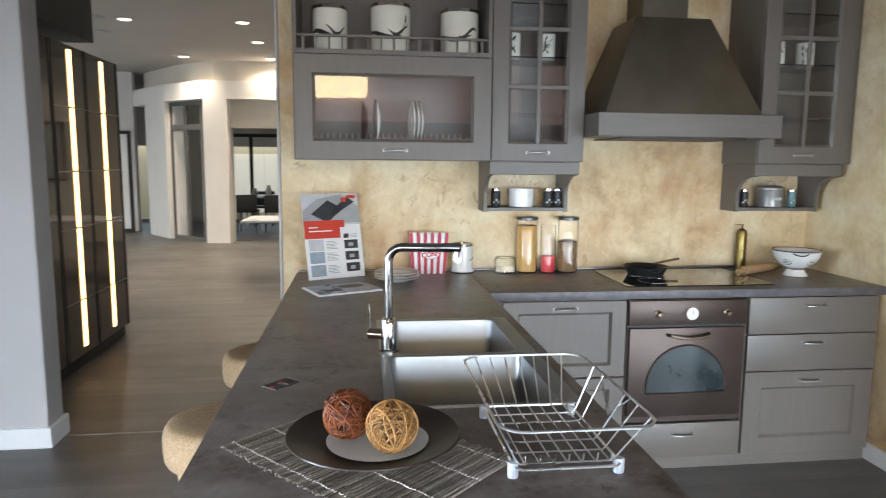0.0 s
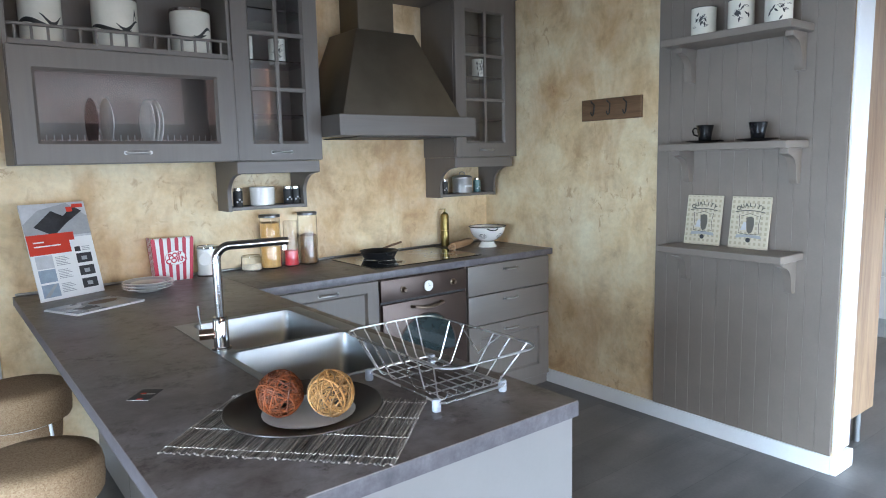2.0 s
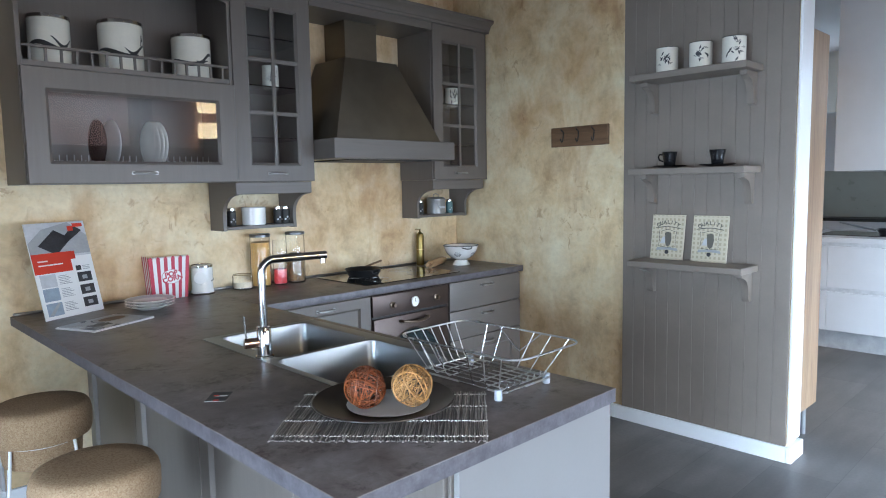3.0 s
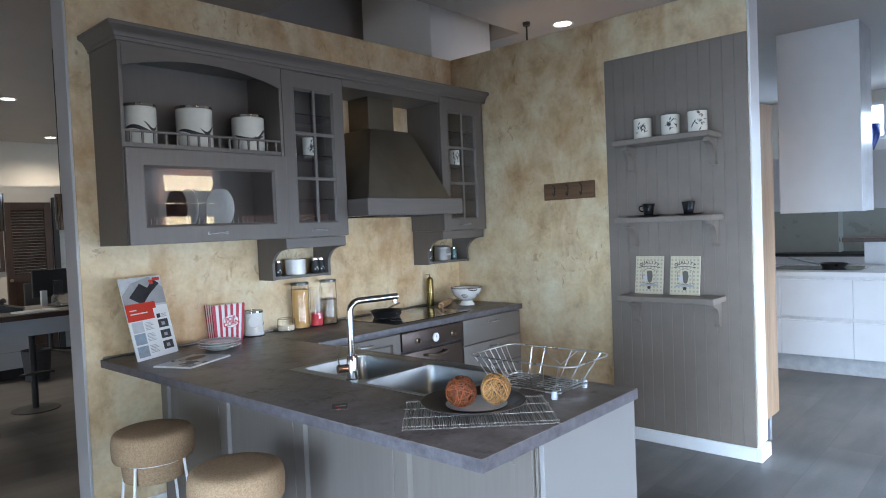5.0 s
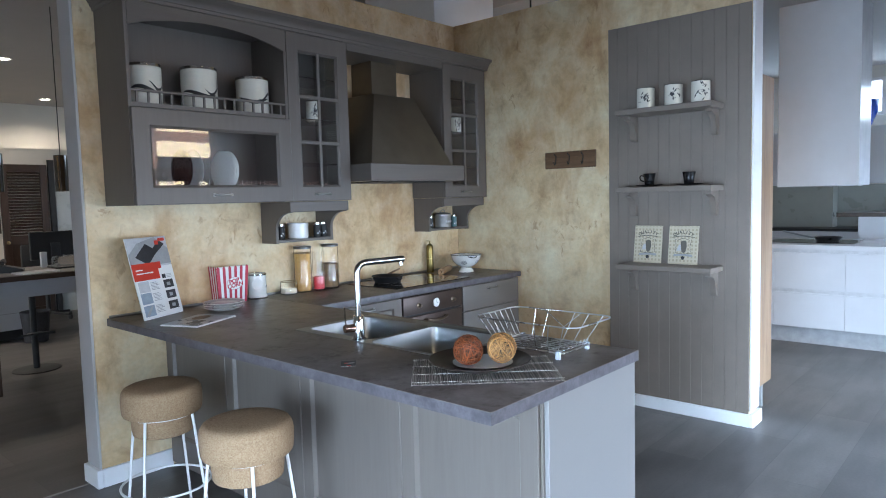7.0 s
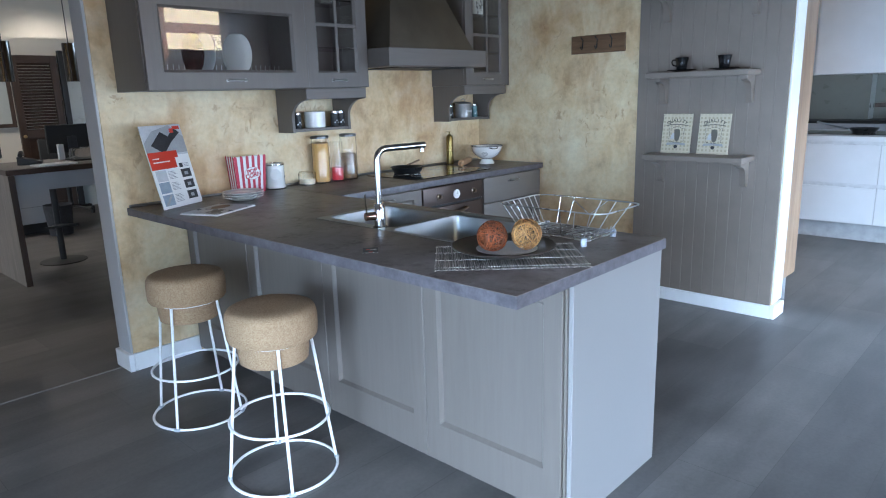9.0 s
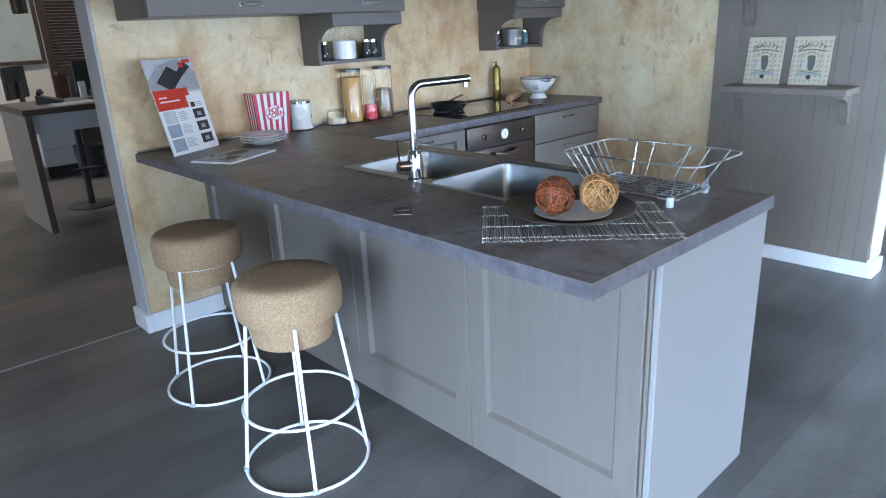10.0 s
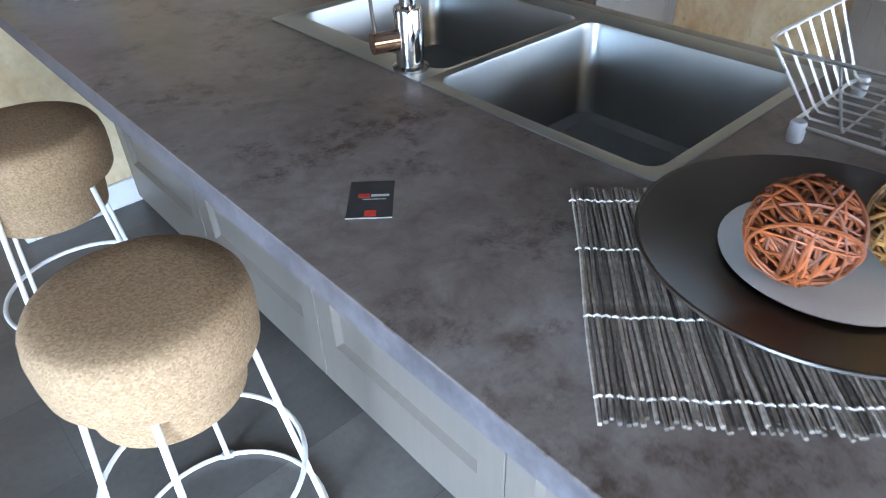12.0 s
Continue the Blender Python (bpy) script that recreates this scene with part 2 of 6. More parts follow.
def again(ob, name, parent, m):
    """Another part on the same mesh."""
    o = new(name, ob.data)
    o.parent, o.matrix_basis = parent, m
    if "label" in ob:
        o["label"] = ob["label"]
    return o


def box(bm, x0, x1, y0, y1, z0, z1, bevel=0.0, seg=1):
    r = bmesh.ops.create_cube(bm, size=1.0)
    vs = r["verts"]
    for v in vs:
        v.co = Vector(((x0 + x1) / 2 + v.co.x * (x1 - x0), (y0 + y1) / 2 + v.co.y * (y1 - y0), (z0 + z1) / 2 + v.co.z * (z1 - z0)))
    if bevel:
        es = list({e for v in vs for e in v.link_edges})
        bmesh.ops.bevel(bm, geom=es, offset=bevel, segments=seg, affect="EDGES", profile=0.5)
    return bm


def boxm(*a, **k):
    return box(bmesh.new(), *a, **k)


def lathe(profile, seg=32, bm=None, at=(0, 0, 0)):
    """A turned body from (radius, height) pairs; a radius of 0 closes it."""
    bm = bm or bmesh.new()
    rings = []
    for r, z in profile:
        if r < 1e-6:
            rings.append([bm.verts.new((at[0], at[1], at[2] + z))])
        else:
            rings.append([bm.verts.new((at[0] + r * math.cos(2 * math.pi * i / seg), at[1] + r * math.sin(2 * math.pi * i / seg), at[2] + z)) for i in range(seg)])
    for a, b in zip(rings, rings[1:]):
        for i in range(seg):
            j = (i + 1) % seg
            if len(a) == 1 and len(b) == 1:
                continue
            if len(a) == 1:
                bm.faces.new((a[0], b[i], b[j]))
            elif len(b) == 1:
                bm.faces.new((a[i], b[0], a[j]))
            else:
                bm.faces.new((a[i], b[i], b[j], a[j]))
    return bm


def tube(points, r, seg=8, bm=None, closed=False):
    """A round bar along the points."""
    bm = bm or bmesh.new()
    pts = [Vector(p) for p in points]
    n = len(pts)
    rings = []
    side = None
    for i, p in enumerate(pts):
        if closed:
            d = pts[(i + 1) % n] - pts[i - 1]
        else:
            d = pts[min(i + 1, n - 1)] - pts[max(i - 1, 0)]
        d.normalize()
        if side is None:
            side = d.orthogonal().normalized()
        side = (side - d * side.dot(d))
        side = side.normalized() if side.length > 1e-5 else d.orthogonal().normalized()
        up = d.cross(side)
        rings.append([bm.verts.new(p + r * (math.cos(2 * math.pi * k / seg) * side + math.sin(2 * math.pi * k / seg) * up)) for k in range(seg)])
    last = n if closed else n - 1
    for i in range(last):
        a, b = rings[i], rings[(i + 1) % n]
        off = 0
        if closed and i == n - 1:
            off = min(range(seg), key=lambda o: (a[0].co - b[o].co).length)
        for k in range(seg):
            bm.faces.new((a[k], a[(k + 1) % seg], b[(k + 1 + off) % seg], b[(k + off) % seg]))
    if not closed:
        bm.faces.new(rings[0])
        bm.faces.new(rings[-1])
    return bm


def arc(cx, cy, r, a0, a1, n):
    return [(cx + r * math.cos(radians(a0 + (a1 - a0) * i / n)), cy + r * math.sin(radians(a0 + (a1 - a0) * i / n))) for i in range(n + 1)]


def slab(outline, t, axis="z", at=0.0, bm=None, bevel=0.0):
    """A flat outline (two coordinates) given the thickness t along an axis."""
    bm = bm or bmesh.new()
    put = {"z": lambda u, v, w: (u, v, w), "y": lambda u, v, w: (u, w, v), "x": lambda u, v, w: (w, u, v)}[axis]
    lo = [bm.verts.new(put(u, v, at)) for u, v in outline]
    hi = [bm.verts.new(put(u, v, at + t)) for u, v in outline]
    n = len(outline)
    bm.faces.new(lo)
    bm.faces.new(list(reversed(hi)))
    for i in range(n):
        bm.faces.new((lo[i], lo[(i + 1) % n], hi[(i + 1) % n], hi[i]))
    if bevel:
        es = [e for e in bm.edges if all(v in hi for v in e.verts) or all(v in lo for v in e.verts)]
        bmesh.ops.bevel(bm, geom=es, offset=bevel, segments=2, affect="EDGES", profile=0.5)
    return bm


def profile_run(profile, p0, p1, bm=None, flip=1):
    """A moulding: (out, up) pairs carried in a straight line from p0 to p1; out is to the right of the way."""
    bm = bm or bmesh.new()
    a, b = Vector(p0), Vector(p1)
    d = (b - a).normalized()
    out = Vector((d.y, -d.x, 0)) * flip
    ra = [bm.verts.new(a + out * u + Vector((0, 0, v))) for u, v in profile]
    rb = [bm.verts.new(b + out * u + Vector((0, 0, v))) for u, v in profile]
    n = len(profile)
    for i in range(n):
        bm.faces.new((ra[i], ra[(i + 1) % n], rb[(i + 1) % n], rb[i]))
    bm.faces.new(ra)
    bm.faces.new(list(reversed(rb)))
    return bm


def structure(name, bm, material, label, category, smooth=35):
    return tagged(part(name, bm, material, None, "", smooth), label, category, "", "structure")


# ---- plan: places in metres ----
WN, WE = 3.60, 2.595           # inner faces of the two plastered walls
WALL_TOP, WT = 2.95, 0.15
WL, WS = -0.418, 1.20           # the free ends of the two walls
TOP, THICK = 0.91, 0.04        # worktop
PX0, PX1, PY0 = -0.345, 0.583, 1.0   # peninsula worktop
BF = 2.945                     # front edge of the worktop along the wall
FF = 2.975                     # fronts of the base units
UF, UZ0, UZ1 = 3.25, 1.512, 2.53     # wall units: front, bottom, top
U0, U1, U2, U3, U4 = -0.313, 0.636, 1.111, 2.045, 2.55

# ---- structure ----
structure("floor", boxm(HX0, HX1, HY0, HY1, -0.1, 0), M_FLOOR, "dark grey-brown clouded resin floor", "floor", 0)
BX0, BX1, BY0, BY1, BZ = 1.35, 3.42, 3.45, 4.85, 3.95     # raised bay in the ceiling round the pillar
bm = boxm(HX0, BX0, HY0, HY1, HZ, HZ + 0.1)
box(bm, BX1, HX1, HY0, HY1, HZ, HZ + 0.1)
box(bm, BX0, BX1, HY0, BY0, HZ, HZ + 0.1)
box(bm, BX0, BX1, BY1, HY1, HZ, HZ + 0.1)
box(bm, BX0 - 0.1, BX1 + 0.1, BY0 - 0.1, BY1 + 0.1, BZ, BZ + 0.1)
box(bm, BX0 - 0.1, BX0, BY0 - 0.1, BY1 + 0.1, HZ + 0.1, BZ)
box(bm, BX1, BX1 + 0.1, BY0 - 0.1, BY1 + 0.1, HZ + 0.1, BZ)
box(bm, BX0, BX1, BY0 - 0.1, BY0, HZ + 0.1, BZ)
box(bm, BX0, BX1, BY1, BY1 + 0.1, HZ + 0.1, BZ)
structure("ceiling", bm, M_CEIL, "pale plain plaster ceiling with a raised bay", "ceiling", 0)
structure("wall_north", boxm(WL, WE + WT, WN, WN + WT, 0, WALL_TOP, bevel=0.004), M_WALL, "ochre sponged plaster partition wall", "wall")
structure("wall_east", boxm(WE, WE + WT, WS, WN - 0.001, 0, WALL_TOP, bevel=0.004), M_WALL, "ochre sponged plaster partition wall", "wall")
structure("trim", boxm(WE - 0.006, WE + WT + 0.006, WS - 0.015, WS - 0.001, 0.1, WALL_TOP, bevel=0.003), M_SKIRT, "white painted end strip of the wall", "trim")
# same white strip as the other end, in the white darkened for shade
structure("trim", boxm(WL - 0.015, WL - 0.001, WN - 0.006, WN + WT + 0.006, 0.1, WALL_TOP, bevel=0.003), M_WHITE_SHADED, "white painted end strip of the wall", "trim")
bm = boxm(WE - 0.018, WE - 0.001, WS - 0.0005, FF + 0.02, 0, 0.085)
box(bm, WE - 0.018, WE + WT + 0.018, WS - 0.03, WS - 0.001, 0, 0.0855, bevel=0.003)
structure("baseboard", bm, M_SKIRT, "white painted skirting board", "baseboard")
bm = boxm(WL, -0.03, WN - 0.018, WN - 0.001, 0, 0.10, bevel=0.003)
box(bm, WL - 0.033, WL - 0.001, WN - 0.018, WN + WT + 0.018, 0, 0.1005, bevel=0.003)
structure("baseboard", bm, M_SKIRT, "white painted skirting board", "baseboard")
structure("floor_joint", boxm(-7.0, WL - 0.035, 3.70, 3.712, 0, 0.003), M_JOINT, "pale grey joint strip across the floor", "floor joint")


def pierced(name, along, at, lo, hi, openings, material, label, t=0.2, z0=WZ0, z1=WZ1, base=0.0, top=HZ):
    """A hall wall at x or y = at, with window openings along it."""
    bm = bmesh.new()

    def put(a, b, c, d):
        if along == "x":
            box(bm, a, b, min(at, at + t), max(at, at + t), c, d)
        else:
            box(bm, min(at, at + t), max(at, at + t), a, b, c, d)
    put(lo, hi, base, z0)
    put(lo, hi, z1, top)
    e = [lo] + [v for w in openings for v in w] + [hi]
    for a, b in zip(e[::2], e[1::2]):
        if b - a > 0.01:
            put(a, b, z0, z1)
    structure(name, bm, material, label, "wall", 0)


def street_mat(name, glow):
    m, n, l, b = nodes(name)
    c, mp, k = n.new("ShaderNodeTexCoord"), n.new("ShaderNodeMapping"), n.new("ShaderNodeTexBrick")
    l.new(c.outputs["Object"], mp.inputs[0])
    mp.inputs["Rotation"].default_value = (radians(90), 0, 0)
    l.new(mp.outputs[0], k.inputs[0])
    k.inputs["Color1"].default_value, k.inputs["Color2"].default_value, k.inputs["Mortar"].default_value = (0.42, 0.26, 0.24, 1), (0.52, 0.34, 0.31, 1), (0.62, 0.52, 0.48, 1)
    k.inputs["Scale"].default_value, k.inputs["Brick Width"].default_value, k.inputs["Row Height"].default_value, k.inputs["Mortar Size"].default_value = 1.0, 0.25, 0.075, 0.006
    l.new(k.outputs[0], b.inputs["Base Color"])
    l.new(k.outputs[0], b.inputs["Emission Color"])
    # emission stands in for the daylight on the bricks
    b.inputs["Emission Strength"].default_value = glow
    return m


# Unseen front wall: its reddish colour imitates brick mirrored in the glass doors.
M_BRICKISH = mat("unseen_wall_brick_tint", (0.22, 0.12, 0.095), 0.6, var=0.08, scale=2, relief=0.05)
pierced("wall_far", "x", HY1, HX0, HX1, FAR_WINDOWS, M_CREAM, "cream hall wall with tall windows")
pierced("wall_south", "x", HY0, WEST, HX1, SOUTH_WINDOWS, M_BRICKISH, "unseen front wall, tinted for the brick reflection, with tall shop windows", -0.2, top=1.97)
# Upper openings are added so the cabinet glass mirrors the house fronts.
pierced("wall_south_upper", "x", HY0, WEST, HX1, [(-1.0, 2.2), (2.44, 3.45)], M_BRICKISH, "unseen tinted wall over the shop windows with openings added for reflections", -0.2, 2.03, 2.85, 1.97)
# House fronts outside glow by themselves in place of daylight, for the glass reflections.
M_STREET = street_mat("self_glowing_brick", 1.6)
M_FARBACKDROP = street_mat("dim_self_glowing_brick", 0.5)
M_STREETC = glow_mat("self_glowing_cream", (1.0, 0.80, 0.50), 14.0)
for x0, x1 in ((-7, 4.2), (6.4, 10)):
    structure("backdrop", boxm(x0, x1, -7.2, -7.0, 0, 6.5), M_STREET, "self-glowing brick house front across the street", "backdrop", 0)
# Far backdrop is made up, placed along the rays mirrored in the glass.
structure("backdrop", boxm(4, 24, -25.4, -25.2, 0, 9), M_FARBACKDROP, "dim glowing brick backdrop added farther off", "backdrop", 0)
structure("backdrop", boxm(-1.6, 0.15, -6.99, -6.9, 2.75, 5), M_STREETC, "self-glowing cream house front across the street", "backdrop", 0)
# Bright and dark blocks only build the pattern reflected in the plate rack's pane.
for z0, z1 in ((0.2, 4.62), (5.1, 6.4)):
    structure("backdrop", boxm(13.3, 17.2, -25.1, -25.0, z0, z1), M_STREETC, "glowing cream backdrop added farther off", "backdrop", 0)
structure("backdrop", boxm(13.2, 17.3, -24.95, -24.9, 3.26, 3.87), M_CEIL, "dark band added to the reflected backdrop", "backdrop", 0)
for x0, x1 in ((14.5, 15.3), (15.75, 17.2)):
    structure("backdrop", boxm(x0, x1, -24.95, -24.9, 0.2, 2.86), M_CEIL, "dark block added to the reflected backdrop", "backdrop", 0)
pierced("wall_west", "y", WEST, HY0, 3.2, WEST_WINDOWS, M_CREAM, "cream front wall with tall shop windows", -0.2)
structure("wall_jog", boxm(HX0, WEST, 3.2, 3.4, 0, HZ), M_CREAM, "cream painted hall wall", "wall", 0)
pierced("wall_west_hall", "y", HX0, 3.4, HY1, HALL_WINDOWS, M_CREAM, "cream hall wall with tall windows", -0.2)
structure("wall_right_hall", boxm(HX1, HX1 + 0.2, HY0, HY1, 0, HZ), M_CREAM, "cream painted hall wall", "wall", 0)

# ---- parts of the kitchen units ----
M_PULL = M_HANDLE


def pull_mesh(w=0.105):
    bm = bmesh.new()
    pts = [(-w / 2, 0, 0), (-w / 2 + 0.004, -0.016, 0), (-w / 4, -0.023, 0), (0, -0.025, 0), (w / 4, -0.023, 0), (w / 2 - 0.004, -0.016, 0), (w / 2, 0, 0)]
    tube(pts, 0.0054, 10, bm)
    for s in (-1, 1):
        tube([(s * w / 2, 0.0, 0), (s * w / 2, -0.004, 0)], 0.009, 10, bm)
    return bm


PULL = part("pull_pattern", pull_mesh(), M_PULL).data
scene.collection.objects.unlink(bpy.data.objects["pull_pattern"])
bpy.data.objects.remove(bpy.data.objects["pull_pattern"])


def handle(parent, x, y, z):
    o = new("handle", PULL)
    o.parent, o.matrix_basis = parent, pose(x, y, z)
    o["label"] = "satin nickel bow handle"
    return o


def shaker(name, w, h, parent, at, turn=0.0, stile=0.075, rail=0.075, pane=None, muntins=(0, 0), t=0.022, material=None, rail_top=None, bed=0.009, slope=0.013):
    """A framed front in the xz plane that faces -y: origin at its lower left corner."""
    bm = bmesh.new()
    rt = rail_top or rail
    a, b, c, d = stile, w - stile, rail, h - rt
    e = 0.0025

    def loop(x0, x1, z0, z1, y):
        return [bm.verts.new(p) for p in ((x0, y, z0), (x1, y, z0), (x1, y, z1), (x0, y, z1))]

    loops = [loop(0, w, 0, h, 0), loop(0, w, 0, h, -t + e), loop(e, w - e, e, h - e, -t), loop(a, b, c, d, -t), loop(a + 0.003, b - 0.003, c + 0.003, d - 0.003, -t + 0.004),
             loop(a + slope, b - slope, c + slope, d - slope, -bed), loop(a + slope, b - slope, c + slope, d - slope, 0)]
    for p, q in zip(loops, loops[1:] + loops[:1]):
        for i in range(4):
            j = (i + 1) % 4
            bm.faces.new((p[i], p[j], q[j], q[i]))
    nx, nz = muntins
    ob = part(name, bm, material or M_GREY, parent, smooth=20)
    ob.matrix_basis = pose(*at, 0, 0, turn)
    for i in range(1, nx):
        x = a + (b - a) * i / nx
        part("muntin", boxm(x - 0.011, x + 0.011, -t + 0.002, -0.009, c, d, bevel=0.003), M_GREY, ob)
    for i in range(1, nz):
        z = c + (d - c) * i / nz
        part("muntin", boxm(a, b, -t + 0.0035, -0.009, z - 0.011, z + 0.011, bevel=0.003), M_GREYH, ob)
    if pane:
        for i in range(max(nx, 1)):
            for k in range(max(nz, 1)):
                x0, x1 = a + (b - a) * i / max(nx, 1), a + (b - a) * (i + 1) / max(nx, 1)
                z0, z1 = c + (d - c) * k / max(nz, 1), c + (d - c) * (k + 1) / max(nz, 1)
                g = part("glass_pane", boxm(x0 - 0.002, x1 + 0.002, -0.0085, -0.0045, z0 - 0.002, z1 + 0.002), pane, ob, "clear glass pane", 0)
                g.visible_shadow = False
    else:
        part("panel", boxm(a - 0.004, b + 0.004, -bed - 0.0005, -bed / 2, c - 0.004, d + 0.004), M_GREY if material is None else material, ob)
    return ob


def slab_front(name, w, h, parent, at, t=0.022):
    ob = part(name, boxm(0, w, -t, 0, 0, h, bevel=0.003, seg=2), M_GREYH, parent)
    ob.matrix_basis = pose(*at)
    return ob


# ---- worktop ----
SX0, SX1, SY0, SY1 = 0.052, 0.545, 1.535, 2.462      # the sink's cut-out


def ring_slab(o, i, z0, z1):
    """A rectangular slab o with a rectangular hole i; each is x0, x1, y0, y1."""
    bm = bmesh.new()
    loops = []
    for z in (z0, z1):
        for x0, x1, y0, y1 in (o, i):
            loops.append([bm.verts.new(p) for p in ((x0, y0, z), (x1, y0, z), (x1, y1, z), (x0, y1, z))])
    ob_, ib, ot, it = loops
    for k in range(4):
        j = (k + 1) % 4
        bm.faces.new((ot[k], ot[j], it[j], it[k]))
        bm.faces.new((ob_[k], ib[k], ib[j], ob_[j]))
        bm.faces.new((ob_[k], ob_[j], ot[j], ot[k]))
        bm.faces.new((ib[k], it[k], it[j], ib[j]))
    bmesh.ops.bevel(bm, geom=[e for e in bm.edges if all(v in ot for v in e.verts)], offset=0.003, segments=2, affect="EDGES", profile=0.5)
    return bm


worktop = thing("worktop", "dark mottled stone-look laminate worktop with square edges", "worktop")
part("peninsula_top", ring_slab((PX0, PX1, PY0, WN - 0.001), (SX0 + 0.006, SX1 - 0.006, SY0 + 0.006, SY1 - 0.006), TOP - THICK, TOP), M_STONE, worktop)
part("wall_run_top", boxm(PX1 + 0.0008, WE - 0.002, BF, WN - 0.001, TOP - THICK, TOP, bevel=0.0025, seg=2), M_STONE, worktop)
# upright faces take the speckled edge colour that carries the bluish light
for top_ in worktop.children:
    top_.data.materials.append(M_EDGE)
    for f in top_.data.polygons:
        f.material_index = 1 if abs(f.normal.z) < 0.3 else 0
bm = boxm(PX0 + 0.01, WE - 0.02, WN - 0.012, WN - 0.001, TOP, TOP + 0.014, bevel=0.004)
part("back_seal", bm, M_HANDLE, worktop, "slim grey sealing strip along the wall")

# ---- base units along the wall ----
CT = TOP - THICK - 0.001


def carcass(parent, x0, x1, y0, y1, z0, z1, t=0.018):
    part("carcass", boxm(x0, x1, y0, y1, z0, z1), M_GREY, parent)


unit = thing("base_cabinet", "taupe painted base cabinet with two framed drawers", "cabinet", group="base cabinets")
carcass(unit, PX1 - 0.02, 1.252, FF, WN - 0.002, 0.06, CT)
d = shaker("drawer_front", 0.60, 0.37, unit, (0.648, FF, 0.492), stile=0.07, rail=0.055)
handle(d, 0.30, -0.022, 0.335)
d = shaker("drawer_front", 0.60, 0.415, unit, (0.648, FF, 0.07), stile=0.07, rail=0.055)
handle(d, 0.30, -0.022, 0.375)
part("plinth", boxm(PX1 - 0.02, 1.252, FF + 0.004, FF + 0.02, 0.0, 0.059), M_GREYH, unit)

unit = thing("drawer_cabinet", "taupe painted base cabinet with three drawers", "cabinet", group="base cabinets")
carcass(unit, 1.868, 2.575, FF, WN - 0.002, 0.06, CT)
for z0, z1 in ((0.681, 0.863), (0.494, 0.676)):
    d = slab_front("drawer_front", 0.69, z1 - z0, unit, (1.874, FF, z0))
    handle(d, 0.345, -0.022, z1 - z0 - 0.042)
d = shaker("drawer_front", 0.69, 0.419, unit, (1.874, FF, 0.07), stile=0.09, rail=0.08)
handle(d, 0.345, -0.022, 0.372)
part("plinth", boxm(1.868, 2.57, FF + 0.004, FF + 0.02, 0.0, 0.059), M_GREYH, unit)

unit = thing("oven_housing", "taupe painted oven housing with a drawer below", "cabinet", group="base cabinets")
carcass(unit, 1.254, 1.866, FF + 0.03, WN - 0.002, 0.06, CT)
d = slab_front("drawer_front", 0.606, 0.175, unit, (1.257, FF, 0.068))
handle(d, 0.303, -0.022, 0.118)
part("plinth", boxm(1.254, 1.866, FF + 0.004, FF + 0.02, 0.0, 0.059), M_GREYH, unit)

# ---- oven ----
M_OVENGLASS = mat("dark_oven_glass", (0.018, 0.030, 0.032), 0.05, 0, 0.1, relief=0.0, coat=0.6)
M_BRASS = mat("aged_brass", (0.42, 0.30, 0.14), 0.32, 1.0, 0.12, relief=0.02)
M_KNOB = mat("dark_bronze_fittings", (0.20, 0.15, 0.11), 0.35, 0.9, 0.1, relief=0.02)
M_DIAL = mat("enamel_dial", (0.80, 0.80, 0.78), 0.3, 0, 0.02, relief=0.0)
oven = thing("oven", "coppery brown country-style oven with an arched window", "oven", (1.257, FF, 0.247))
part("chassis", boxm(0.0, 0.606, -0.006, 0.03, 0, 0.615, bevel=0.002), M_OVEN, oven)
part("control_panel", boxm(0.004, 0.602, -0.024, -0.0065, 0.492, 0.612, bevel=0.004, seg=2), M_OVEN, oven)
door = part("oven_door", boxm(0.01, 0.596, -0.026, -0.0065, 0.035, 0.478, bevel=0.005, seg=2), M_OVEN, oven)
part("door_gap", boxm(0.006, 0.60, -0.0075, -0.0062, 0.479, 0.491), M_DARK, oven)
arch = [(0.505, 0.155), (0.505, 0.19)] + arc(0.303, 0.19, 0.202, 0, 180, 28)[1:] + [(0.101, 0.155)]
ring = bmesh.new()
tube([(u, -0.027, v) for u, v in arch], 0.005, 6, ring, closed=True)
part("window_rim", ring, M_OVEN, door)
part("window", slab([(0.303 + (u - 0.303) * 0.985, v) for u, v in arch], -0.0022, "y", -0.0262), M_OVENGLASS, door, "dark reflective arched oven glass")
bm = tube([(0.20, -0.026, 0.445), (0.205, -0.058, 0.447), (0.25, -0.066, 0.438), (0.303, -0.068, 0.435), (0.356, -0.066, 0.438), (0.401, -0.058, 0.447), (0.406, -0.026, 0.445)], 0.0085, 10)
part("handle", bm, M_KNOB, door, "dark bronze bow handle")
for x in (0.148, 0.497):
    k = lathe([(0, 0), (0.019, 0), (0.02, 0.006), (0.013, 0.009), (0.012, 0.024), (0.010, 0.027), (0, 0.027)], 20)
    kn = part("knob", k, M_KNOB, oven, "dark bronze knob")
    kn.matrix_basis = pose(x, -0.024, 0.547, 90, 0, 0)
dial = part("clock", lathe([(0, 0), (0.029, 0), (0.031, 0.008), (0.027, 0.011), (0.026, 0.009), (0, 0.009)], 28), M_DIAL, oven, "round white clock dial")
dial.matrix_basis = pose(0.318, -0.024, 0.547, 90, 0, 0)
part("pointer", boxm(-0.001, 0.001, -0.002, 0.018, 0.0095, 0.0105), M_DARK, dial)
part("pointer", boxm(-0.001, 0.012, -0.001, 0.001, 0.0095, 0.0106), M_DARK, dial)

hob = thing("hob", "black glass induction hob with a steel edge", "hob", (1.28, 3.03, TOP))
